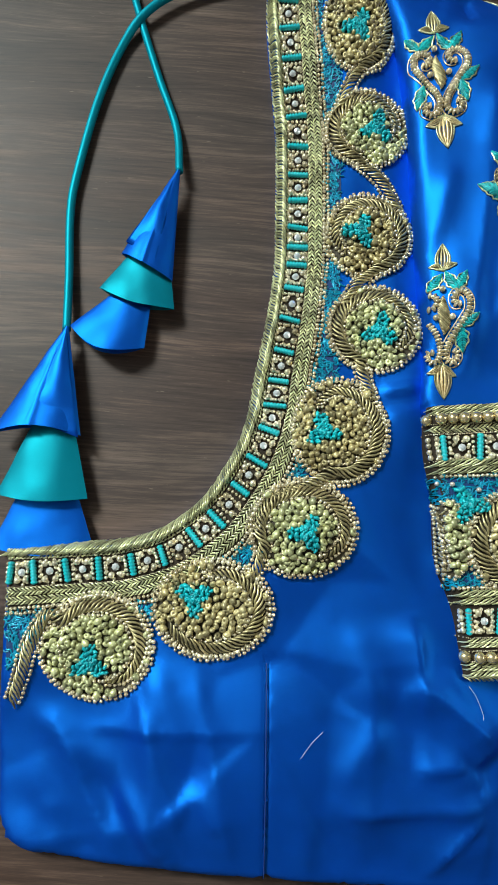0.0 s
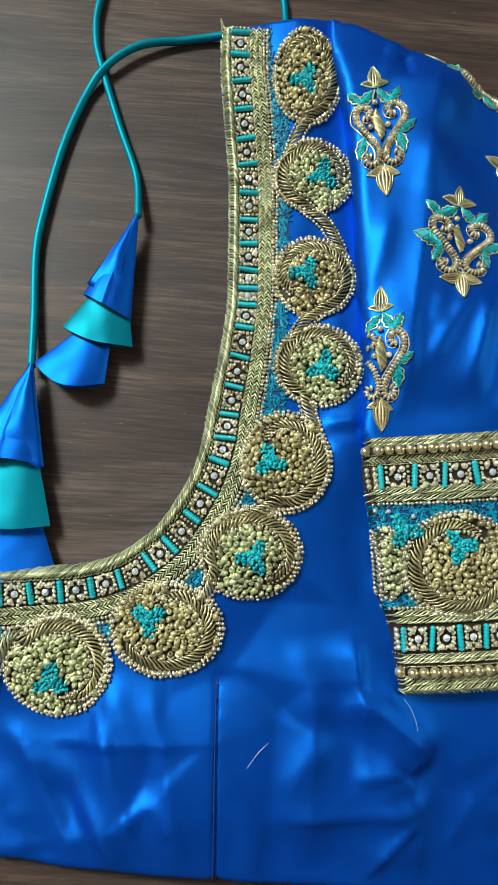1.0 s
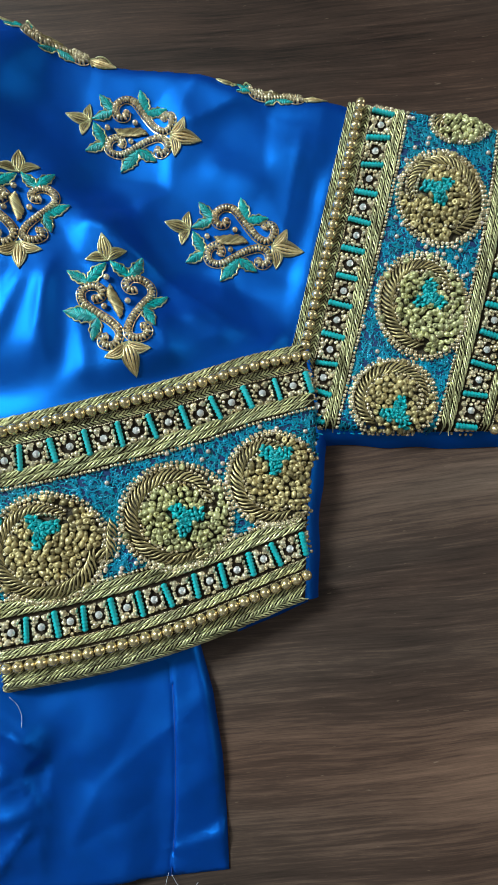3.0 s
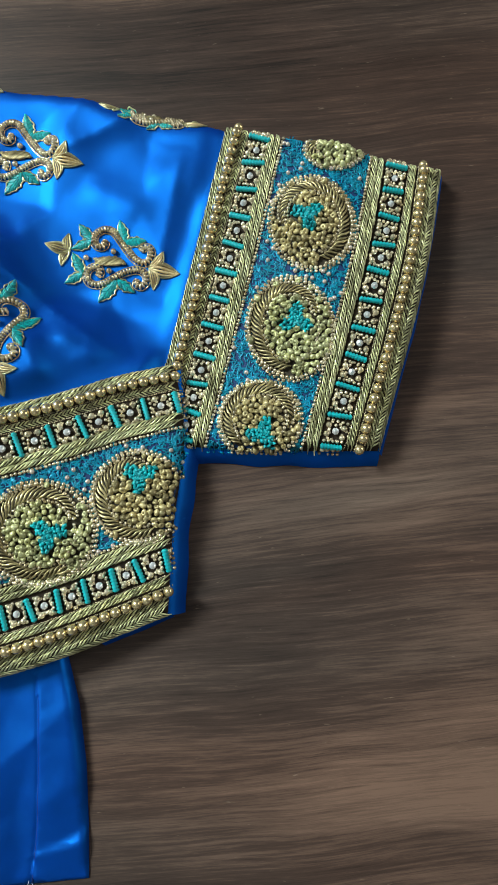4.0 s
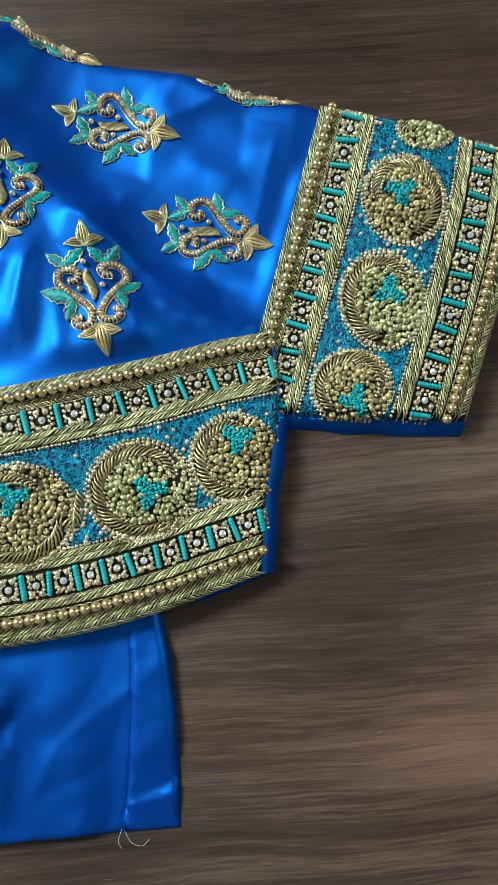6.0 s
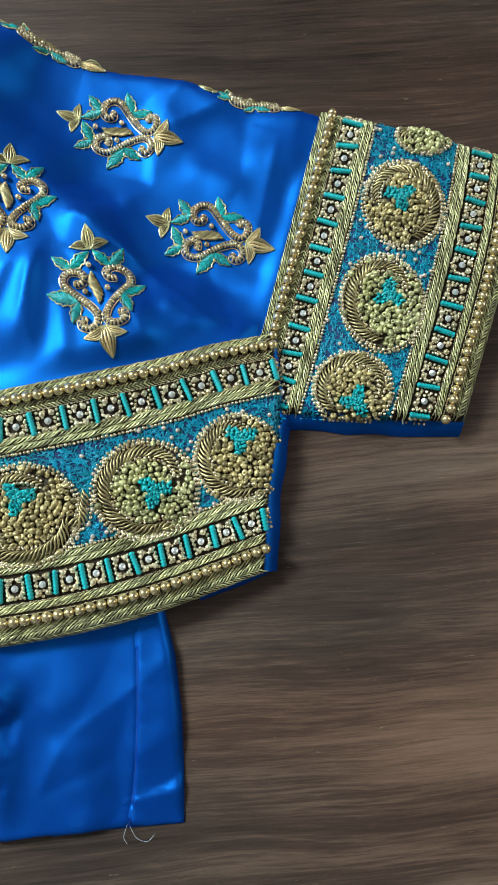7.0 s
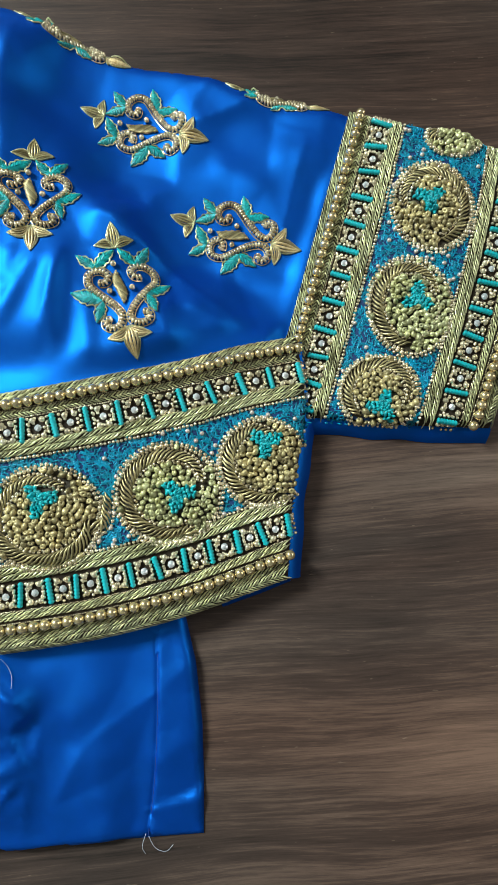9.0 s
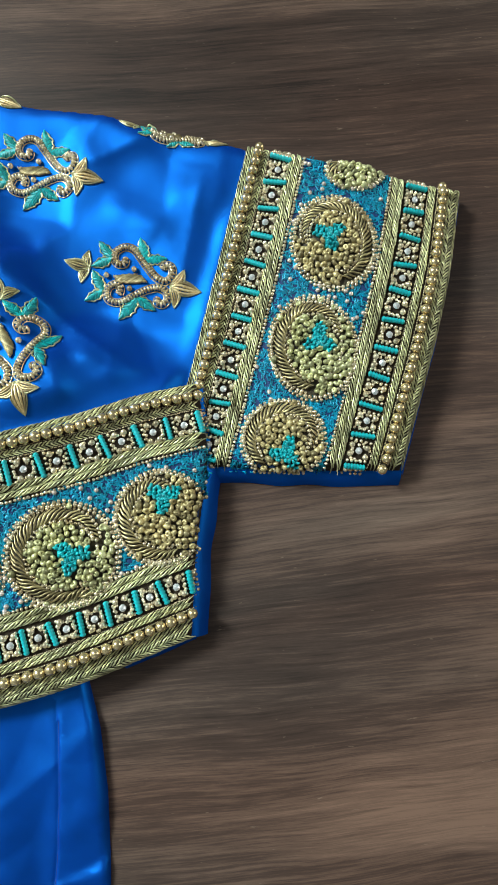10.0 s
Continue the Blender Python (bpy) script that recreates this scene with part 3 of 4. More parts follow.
def pierced(name, along, near, depth, lo, hi, hole, width, height, label):
    """A wall with one opening through it; along: the axis on which it runs (0 or 1), from lo to hi."""
    wall = structure(new(name), label, "wall")
    a, b, c, d = hole[along] - width / 2, hole[along] + width / 2, hole[2] - height / 2, hole[2] + height / 2
    for p, q, z0, z1 in ((lo, a, FLOOR_Z, CEIL_Z), (b, hi, FLOOR_Z, CEIL_Z), (a, b, FLOOR_Z, c), (a, b, d, CEIL_Z)):
        if along:
            box("wall_panel", (near, p, z0), (near + depth, q, z1), PLASTER, wall)
        else:
            box("wall_panel", (p, near, z0), (q, near + depth, z1), PLASTER, wall)


pierced("wall_north", 0, Y1, 0.12, X0, X1, WIN, WIN_W, WIN_H, "grey painted wall with a daylit window opening")
pierced("wall_east", 1, X1, 0.12, Y0, Y1, DOOR, DOOR_W, DOOR_H, "grey painted wall with a second window opening")

# ---- table ----
table = new("table")
tagged(table, "dark walnut laminate table with horizontal wood grain", "table")
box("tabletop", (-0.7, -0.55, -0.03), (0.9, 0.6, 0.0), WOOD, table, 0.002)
for lx in (-0.62, 0.82):
    for ly in (-0.47, 0.52):
        box("leg", (lx - 0.03, ly - 0.03, FLOOR_Z), (lx + 0.03, ly + 0.03, -0.03), WOOD, table, 0.003)

# ---- blouse: cloth ----
blouse = new("blouse")
tagged(blouse, "royal blue satin blouse folded flat with gold zardosi embroidery", "blouse")
outline = np.vstack([NECK[:-1], HEM[:-1], SHOULDER[:-1]])
body = link("body", *sheet(outline, body_cloth, 1.7, 0.0, 0.1, [DART, SIDE_SEAM]), SATIN, blouse, "smooth royal blue satin body with creases")

under_cuff = CUFF_TOP + np.array([0.3, -2.5])
under_far = FAR_INNER[:-14] + np.array([2.5, -1.0])
outline = np.vstack([ARMHOLE[:-1], under_cuff[:-4], under_far[::-1], CREST[::-1][:-1]])
sleeve = link("sleeve", *sheet(outline, sleeve_cloth, 1.7, 0.0, 1.0), SATIN, blouse, "puffed blue satin sleeve with soft folds")


def patch(place, cloth, nu, nv, up, u0=0.0, u1=1.0, v0=0.0, v1=1.0, drop=None):
    """A grid over a cuff's (u, v) square."""
    u, v = np.meshgrid(np.linspace(u0, u1, nu), np.linspace(v0, v1, nv))
    P = place(u.ravel(), v.ravel())
    V = cloth.on(P, up)
    F = []
    for j in range(nv - 1):
        for i in range(nu - 1):
            a = j * nu + i
            F += [(a, a + nu, a + nu + 1), (a, a + nu + 1, a + 1)]
    if drop is not None:
        rim = list(range(nu)) + [j * nu + nu - 1 for j in range(1, nv)] + [(nv - 1) * nu + i for i in range(nu - 2, -1, -1)] + [j * nu for j in range(nv - 2, 0, -1)]
        low = V[rim].copy()
        low[:, 2] = drop
        k, m = len(V), len(rim)
        V = np.vstack([V, low])
        for i in range(m):
            j = (i + 1) % m
            F += [(rim[i], rim[j], k + j), (rim[i], k + j, k + i)]
    F = np.array(F)
    a, b, c = (V[F[:, i], :2] for i in range(3))
    flip = (b - a)[:, 0] * (c - a)[:, 1] - (b - a)[:, 1] * (c - a)[:, 0] < 0
    F[flip] = F[flip][:, ::-1]
    return V, F


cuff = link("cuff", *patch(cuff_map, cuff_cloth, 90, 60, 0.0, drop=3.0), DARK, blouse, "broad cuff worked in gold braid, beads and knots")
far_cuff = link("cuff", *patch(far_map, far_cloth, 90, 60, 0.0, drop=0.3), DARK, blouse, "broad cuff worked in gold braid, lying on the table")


def strip(name, line, inner, outer, z_in, z_out, parent, label=""):
    """A turned edge of cloth along a line, bulging between two offsets."""
    line = resample(line, 2.0)
    rows = []
    for q in np.linspace(0, 1, 7):
        wob = np.array([1 + 0.25 * noise.noise((p[0] * 0.06, p[1] * 0.06, 9.1)) for p in line])
        P = offset(line, (inner + (outer - inner) * q) * wob)
        rows.append(np.column_stack([P, np.full(len(P), z_in + (z_out - z_in) * q ** 2)]))
    V = np.concatenate(rows)
    n, F = len(line), []
    for j in range(6):
        for i in range(n - 1):
            a = j * n + i
            F += [(a, a + n, a + n + 1), (a, a + n + 1, a + 1)]
    return link(name, V, F, SATIN, parent, label)


strip("lining_edge", CUFF_RIGHT, -1.5, 5.4, 9.0, 1.0, cuff, "blue satin lining showing past the embroidery")
strip("lining_edge", CUFF_BOTTOM[60:], 1.0, -2.0, 6.5, 2.0, cuff, "blue satin lining showing past the embroidery")
strip("lining_edge", FAR_BOTTOM, 1.5, -5.0, 6.0, 0.4, far_cuff, "blue satin lining showing past the embroidery")
strip("lining_edge", FAR_OUTER, -1.0, 2.2, 5.0, 0.4, far_cuff, "blue satin lining showing past the embroidery")


# ---- embroidery stitches ----
def slanted(cloth, line, width, pitch, angle, thick, up, side=0.0, stray=0.0):
    """Stitches laid aslant across a line."""
    P = resample(line, pitch)
    t = tangents(P)
    n = np.stack([-t[:, 1], t[:, 0]], 1)
    width = np.interp(np.linspace(0, 1, len(P)), np.linspace(0, 1, np.size(width)), np.atleast_1d(width))
    C = P + n * (side * width)[:, None]
    half = width * 0.5 / max(abs(math.sin(angle)), 0.3)
    angle = (angle + stray * np.random.randn(len(P)))[:, None]
    d = t * np.cos(angle) + n * np.sin(angle)
    za, zb = cloth.z(C - d * half[:, None]), cloth.z(C + d * half[:, None])
    long = np.column_stack([d * half[:, None], (zb - za) / 2])
    thick = thick * (0.85 + 0.3 * np.random.rand(len(P)))
    unit = long / np.linalg.norm(long, axis=1, keepdims=True)
    flat = np.cross([0, 0, 1.0], unit)
    top = np.cross(unit, flat)
    long = long * (0.95 + 0.25 * np.random.rand(len(P), 1))
    axes = np.stack([flat * thick[:, None], top * thick[:, None], long], 2)
    return strew(CAPS, np.column_stack([C, (za + zb) / 2 + up]), axes)


def twisted(cloth, line, width, pitch, angle, thick, up, high, side=0.0, stray=0.1):
    """A cord of strands that arch over it aslant; high: the arch, in half widths."""
    P = resample(line, pitch)
    t = tangents(P)
    n = np.stack([-t[:, 1], t[:, 0]], 1)
    width = np.interp(np.linspace(0, 1, len(P)), np.linspace(0, 1, np.size(width)), np.atleast_1d(width))
    C = P + n * (side * width)[:, None] + np.random.randn(len(P), 2) * stray * 0.6
    s = np.linspace(-1, 1, 6)
    half = width[:, None] * 0.5 * (0.92 + 0.16 * np.random.rand(len(P), 1))
    along = half / math.tan(abs(angle)) * (1 if angle > 0 else -1) * (1 + stray * np.random.randn(len(P), 1))
    XY = C[:, None] + n[:, None] * (half * s)[..., None] + t[:, None] * (along * (s - 0.18 * np.sin(math.pi * s)))[..., None]
    z = cloth.z(XY.reshape(-1, 2)).reshape(len(P), 6) + up + high * half * np.sqrt(1 - (0.95 * s) ** 2)
    z = z + 0.12 * np.random.randn(len(P), 1)
    r = thick * (0.85 + 0.3 * np.random.rand(len(P), 1)) * (0.35 + 0.65 * np.sqrt(1 - (0.98 * s) ** 2))
    return tubes(np.concatenate([XY, z[..., None]], 2), r)


def braid(cloth, line, width, parent, label="", up=0.4, pitch=1.6, plait=True):
    """Metallic braid: two rows of fine strands, which meet in a herringbone (plait) or run the same way."""
    if plait:
        parts = [twisted(cloth, line, width * 0.5, pitch, 0.5 * side, 0.36, up, 0.6, 0.5 * side, 0.1) for side in (1, -1)]
    else:
        parts = [twisted(cloth, line, width * 0.52, pitch * 1.25, 0.36, 0.37, up, 0.75, 0.52 * side, 0.08) for side in (1, -1)]
    return link("braid", *joined(*parts), BRAID, parent, label, kind="stuff")


def seed_row(cloth, line, r, parent, up=0.7, gap=2.05, jitter=0.15):
    """A line of small beads."""
    P = resample(line, r * gap)
    P = P + (np.random.rand(*P.shape) - 0.5) * 2 * jitter
    return balls(cloth.on(P, up), r * (0.88 + 0.24 * np.random.rand(len(P))), CAPS)


def coil_shape(turns=7):
    """A stack of thread wound round a short rod, along z from -1 to 1."""
    prof = []
    for i in range(turns * 3 + 1):
        q = i / (turns * 3)
        prof.append((0.78 + 0.22 * math.cos(2 * math.pi * (q * turns + 0.5)), 2 * q - 1))
    prof = [(0.35, -1.04)] + prof + [(0.35, 1.04)]
    k, V, F = 8, [], []
    for r, z in prof:
        V += [(r * math.cos(2 * math.pi * i / k), r * math.sin(2 * math.pi * i / k), z) for i in range(k)]
    for j in range(len(prof) - 1):
        for i in range(k):
            a, b = j * k + i, j * k + (i + 1) % k
            F += [(a, b, b + k), (a, b + k, a + k)]
    return np.array(V), np.array(F)


def gem_shape():
    """A cut stone: table, crown and girdle."""
    k, V, F = 8, [(0, 0, 0.62)], []
    for r, z, ph in ((0.34, 0.62, 0), (0.78, 0.36, 0.5), (1.0, 0.0, 0), (0.9, -0.25, 0)):
        V += [(r * math.cos(2 * math.pi * (i + ph) / k), r * math.sin(2 * math.pi * (i + ph) / k), z) for i in range(k)]
    for i in range(k):
        F.append((0, 1 + i, 1 + (i + 1) % k))
        for j in range(3):
            a, b = 1 + j * k + i, 1 + j * k + (i + 1) % k
            F += [(a, a + k, b + k), (a, b + k, b)]
    return np.array(V), np.array(F)


COIL, GEM = coil_shape(), gem_shape()


def shared(name, shape, mat, smooth=True):
    """One mesh for alike pieces, in millimetre units of its own size."""
    me_ob = link(name, shape[0], shape[1], mat, None, "", smooth)
    me = me_ob.data
    bpy.data.objects.remove(me_ob)
    return me


COIL_MESH, GEM_MESH = shared("coil", COIL, TURQ), shared("gem", GEM, STONE, False)
PEARL_MESH = shared("pearl", ball(12, 8), PEARL)


def piece(name, mesh, place, axes, parent):
    ob = new(name, mesh)
    m = Matrix([[axes[r][c] for c in range(3)] + [place[r] * MM] for r in range(3)] + [[0, 0, 0, 1]])
    ob.matrix_world = m
    ob.parent = parent
    return ob


def frame_on(cloth, P, t):
    """Axes at a point of a cloth: along t, across it, and out of it."""
    e = 1.0
    q = np.array([P, P + t * e, P + np.array([-t[1], t[0]]) * e])
    z = cloth.z(q)
    a = np.array([t[0], t[1], z[1] - z[0]])
    b = np.array([-t[1], t[0], z[2] - z[0]])
    a, b = a / np.linalg.norm(a), b / np.linalg.norm(b)
    c = np.cross(a, b)
    return a, np.cross(c, a), c / np.linalg.norm(c), z[0]


def jewel_row(cloth, line, stations, half, parent):
    """Coils across a band at the stations (mm along the line), with a stone among gold beads between each two."""
    s = np.concatenate([[0], np.cumsum(np.linalg.norm(np.diff(line, axis=0), axis=1))])
    at = lambda q: np.array([np.interp(q, s, line[:, 0]), np.interp(q, s, line[:, 1])])  # noqa: E731
    way = lambda q: (at(min(q + 1, s[-1])) - at(max(q - 1, 0))) / np.linalg.norm(at(min(q + 1, s[-1])) - at(max(q - 1, 0)))  # noqa: E731
    small, big = [], []
    for k, q in enumerate(stations):
        a, b, c, z = frame_on(cloth, at(q), way(q))
        h = half * (0.9 + 0.12 * random.random())
        lean = random.uniform(-0.13, 0.13)
        a2, b2 = a * math.cos(lean) + b * math.sin(lean), b * math.cos(lean) - a * math.sin(lean)
        piece("coil_bead", COIL_MESH, (*at(q), z + 1.2), np.stack([a2 * random.uniform(1.25, 1.55), c * 1.45, b2 * h], 1), parent)
        for sg in (-1, 1):
            for m in range(5):
                p = at(q) + way(q) * sg * 2.35 + b[:2] * (m - 2) * h * 0.42
                small.append((*p, cloth.z([p])[0] + 0.75))
        if k + 1 < len(stations):
            q2 = (q + stations[k + 1]) / 2
            room = (stations[k + 1] - q) / 2
            a, b, c, z = frame_on(cloth, at(q2), way(q2))
            if room > 3.2:
                piece("rhinestone", GEM_MESH, (*at(q2), z + 1.2), np.stack([a * 1.5, b * 1.5, c * 1.7], 1), parent)
                for sx in (-1, 1):
                    for sy in (-1, 1):
                        p = at(q2) + a[:2] * sx * min(1.9, room - 2.9) + b[:2] * sy * half * 0.66
                        big.append((*p, cloth.z([p])[0] + 0.9))
                for m in range(16):
                    turn, reach = m * 2.39996, random.uniform(2.3, 4.7)
                    p = at(q2) + a[:2] * min(reach, room - 2.4) * math.cos(turn) + b[:2] * reach * math.sin(turn)
                    small.append((*p, cloth.z([p])[0] + 0.65))
    shape = joined(balls(small, 0.78, CAPS), balls(big, 1.35))
    link("beadwork", *shape, BEAD, parent, "small antique gold beads", kind="stuff")


# neckline band
def neck_line(d):
    n = len(NECK)
    wide = np.interp(np.arange(n) / n, [0, 0.45, 0.62, 1], [1.0, 1.0, 1.12, 1.2])
    return offset(NECK, d * wide)


def ribbon(name, a, b, cloth, up, mat, parent, label=""):
    """A flat band of ground cloth between two lines."""
    n = 160
    A, B = (np.stack([np.interp(np.linspace(0, 1, n), np.linspace(0, 1, len(q)), q[:, k]) for k in (0, 1)], 1) for q in (a, b))
    V = np.concatenate([cloth.on(A + (B - A) * q, up) for q in np.linspace(0, 1, 8)])
    F = []
    for j in range(7):
        for i in range(n - 1):
            c = j * n + i
            F += [(c, c + n, c + n + 1), (c, c + n + 1, c + 1)]
    return link(name, V, F, mat, parent, label)


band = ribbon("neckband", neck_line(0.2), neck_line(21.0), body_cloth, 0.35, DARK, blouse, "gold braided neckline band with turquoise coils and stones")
link("edge_cord", *twisted(body_cloth, neck_line(1.7), 4.2, 1.25, 0.5, 0.46, 1.0, 0.8, 0.0, 0.05), BRAID, band, "rounded pale gold edge cord", kind="stuff")
braid(body_cloth, neck_line(3.7), 1.9, band, "pale gold metallic braid", 0.6)
braid(body_cloth, neck_line(14.3), 2.9, band, "pale gold metallic braid", 0.6)
braid(body_cloth, neck_line(16.9), 2.9, band, "pale gold metallic braid", 0.6)
NECK_COILS = [1.5, 12, 25, 38, 51.5, 64, 77, 90, 101, 113, 121, 128, 138, 151, 164, 176, 186, 195, 206, 217, 229, 238, 249, 259, 270, 282, 294, 303]
jewel_line = neck_line(8.5)
jewel_arc = np.concatenate([[0], np.cumsum(np.linalg.norm(np.diff(jewel_line, axis=0), axis=1))])
jewel_row(body_cloth, jewel_line, [float(np.interp(q, np.arange(len(jewel_arc)), jewel_arc)) for q in NECK_COILS], 4.3, band)
link("bead_line", *joined(seed_row(body_cloth, neck_line(19.1), 0.82, band, 0.9), seed_row(body_cloth, neck_line(20.7), 0.8, band, 0.8, 2.2, 0.25), seed_row(body_cloth, neck_line(4.3), 0.3, band, 0.8),
                         seed_row(body_cloth, neck_line(12.9), 0.3, band, 0.8)), BEAD, band, "row of small gold beads", kind="stuff")


def egg(cx, cy, rx, ry, turn=0.0, n=120, a0=0.0, a1=2 * math.pi):
    a = np.linspace(a0, a1, n)
    x, y = rx * np.cos(a), ry * np.sin(a)
    c, s = math.cos(turn), math.sin(turn)
    return np.stack([cx + c * x - s * y, cy + s * x + c * y], 1)


class Raised:
    """A cloth with a padded mound on it."""

    def __init__(self, cloth, cx, cy, rx, ry, high):
        self.cloth, self.c, self.r, self.high = cloth, np.array([cx, cy]), np.array([rx, ry]), high

    def z(self, P):
        P = np.atleast_2d(np.asarray(P, float))[:, :2]
        q = (((P - self.c) / self.r) ** 2).sum(1)
        return self.cloth.z(P) + self.high * np.clip(1 - q, 0, 1)

    def on(self, P, up=0.0):
        P = np.asarray(P, float)[:, :2]
        return np.column_stack([P, self.z(P) + up])


def rosette(name, cloth, cx, cy, rx, ry, start, sweep, flower, tail=None, mat=KNOT_A, cut=None, label=""):
    """A round motif: knots round a turquoise flower, a coiled cord from the start angle through sweep (degrees), and beads along it.
    flower: place (in radii) and turn of the turquoise flower. cut: keeps only what satisfies it."""
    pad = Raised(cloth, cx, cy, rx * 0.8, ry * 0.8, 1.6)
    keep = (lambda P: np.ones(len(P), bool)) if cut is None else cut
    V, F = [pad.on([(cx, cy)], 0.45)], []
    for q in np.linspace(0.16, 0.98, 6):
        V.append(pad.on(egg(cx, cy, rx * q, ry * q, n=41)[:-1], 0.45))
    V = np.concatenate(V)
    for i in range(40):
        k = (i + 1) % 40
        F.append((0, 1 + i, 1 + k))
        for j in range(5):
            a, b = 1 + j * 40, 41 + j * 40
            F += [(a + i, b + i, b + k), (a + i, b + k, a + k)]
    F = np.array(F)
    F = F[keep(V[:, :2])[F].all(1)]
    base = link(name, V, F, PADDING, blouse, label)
    a0, a1 = radians(start), radians(start + sweep)
    n = 200
    ang = np.linspace(a0, a1, n)
    grow = np.interp(np.linspace(0, 1, n), [0, 0.12, 0.8, 1], [0.66, 0.75, 0.76, 0.78])
    path = np.stack([cx + rx * grow * np.cos(ang), cy + ry * grow * np.sin(ang)], 1)
    if tail is not None:
        path = np.vstack([path, curve([path[-1], *tail], 1.0)[2:]])
    path = resample(path, 0.8)
    path = path[keep(path)]
    k = min(rx, ry) / 18
    wide = [1.4 * k, 3.8 * k, 4.7 * k, 4.7 * k, 4.4 * k, 3.0 * k if tail is None else 3.6]
    rope = twisted(pad, path, np.array(wide), 1.8, 0.62 if sweep > 0 else -0.62, 0.5, 0.5, 0.85, 0.0, 0.06)
    link("coiled_cord", *rope, ROPE, base, "twisted antique gold cord", kind="stuff")
    wing = np.interp(np.linspace(0, 1, len(path)), np.linspace(0, 1, 6), wide) * 0.5 + 0.85
    rim = np.vstack([egg(cx, cy, rx * 0.95, ry * 0.95)])
    rim = rim[keep(rim)]
    rows = [seed_row(pad, offset(path, wing), 0.84, base), seed_row(pad, offset(path, -wing), 0.84, base), seed_row(pad, rim, 0.98, base, 1.2),
            seed_row(pad, rim + (rim - np.array([cx, cy])) * 0.065, 0.86, base, 0.8, 2.3, 0.3),
            seed_row(pad, rim[::2] + (np.array([cx, cy]) - rim[::2]) * 0.33, 0.78, base, 1.5, 2.3, 0.4)]
    link("bead_edging", *joined(*rows), BEAD, base, "edging of small gold beads", kind="stuff")
    # knots on a sunflower spiral, turquoise where the flower is
    pts, stars = [], []
    fx, fy, ft = flower
    count = int(rx * ry * math.pi / 6.4)
    for i in range(count):
        q, a = math.sqrt((i + 0.5) / count) * 0.92, i * 2.39996
        p = np.array([cx + rx * q * math.cos(a), cy + ry * q * math.sin(a)]) + (np.random.rand(2) - 0.5) * 0.9
        d = (p - (cx + fx * rx, cy + fy * ry))
        r, b = np.linalg.norm(d), math.atan2(d[1], d[0]) - radians(ft)
        reach = 4.9 + 2.7 * math.cos(3 * b)
        if line_distance([p], path)[0] < 2.9 * k or not keep(p[None])[0]:
            continue
        if r > reach:
            pts.append(p)
    for i in range(70):
        a, q = i * 2.39996, math.sqrt((i + 0.5) / 70)
        b = a - radians(ft)
        p = np.array([cx + fx * rx, cy + fy * ry]) + np.array([math.cos(a), math.sin(a)]) * q * (4.6 + 2.7 * math.cos(3 * b))
        if keep(p[None])[0]:
            stars.append(p)

    def tied(ps, shape, r, up):
        ps = np.array(ps)
        axes = np.array([np.array(Euler((random.uniform(-0.9, 0.9), random.uniform(-0.9, 0.9), random.uniform(0, 6.3))).to_matrix())
                         * random.uniform(0.85, 1.15) @ np.diag(r) for _ in ps])
        return strew(shape, pad.on(ps, up), axes)
    link("knot_filling", *joined(tied(pts[::3] + pts[1::3], KNOT, (1.55, 1.3, 1.7), 1.5), tied(pts[2::3], LUMP, (1.6, 1.25, 1.5), 1.5)), mat, base, "dense gold thread knots", kind="stuff")
    if stars:
        link("turquoise_flower", *tied(stars, LUMP, (0.8, 0.75, 1.4), 1.8), TURQ, base, "bright turquoise thread flower", kind="stuff")
    return base


for cx, cy, rx, ry, start, sweep, flower, tail, mat in (
        (25.6, 163.6, 15.2, 22.8, 160, -235, (-0.1, -0.15, 60), [(22, 138), (17.5, 128)], KNOT_B),
        (28.1, 117.2, 17.4, 17.0, -5, 250, (0.22, 0.0, 200), [(24, 103), (33, 95), (39.5, 83)], KNOT_A),
        (27.6, 70.5, 17.6, 18.0, 215, -280, (-0.22, 0.05, 60), [(24, 51), (18, 42)], KNOT_B),
        (28.5, 31.1, 18.4, 17.6, -40, 285, (0.1, -0.1, 80), [(24, 12), (27, 3)], KNOT_A),
        (14.4, -9.6, 18.4, 20.5, 130, -230, (-0.35, 0.0, 100), [(3, -30), (-9.5, -35)], KNOT_B),
        (0.2, -46.0, 20.4, 18.0, -60, 265, (0.05, -0.1, 60), [(-16, -59), (-20, -65)], KNOT_A),
        (-32.6, -75.2, 22.0, 17.8, 100, -250, (-0.30, 0.22, 270), None, KNOT_B),
        (-74.6, -89.0, 20.6, 19.0, -75, 215, (-0.1, -0.3, 90), [(-92, -78), (-98.5, -88), (-101.5, -99), (-104.5, -108)], KNOT_A)):
    rosette("neck_rosette", body_cloth, cx, cy, rx, ry, start, sweep, flower, tail, mat, None, "round gold knotted motif with a turquoise flower")


def worm_field(name, cloth, starts, parent, label="peacock blue field of meandering bead threads"):
    """Short bent bead threads wandering over a field."""
    a = np.random.uniform(0, 2 * math.pi, len(starts))
    rows = [np.asarray(starts)]
    for k in range(4):
        a = a + np.random.uniform(-1.3, 1.3, len(starts))
        rows.append(rows[-1] + 0.6 * np.stack([np.cos(a), np.sin(a)], 1))
    flat = np.concatenate(rows)
    lines = cloth.on(flat, 0.5).reshape(5, -1, 3).transpose(1, 0, 2)
    return link(name, *tubes(lines, 0.30, 4), FIELD, parent, label, kind="stuff")


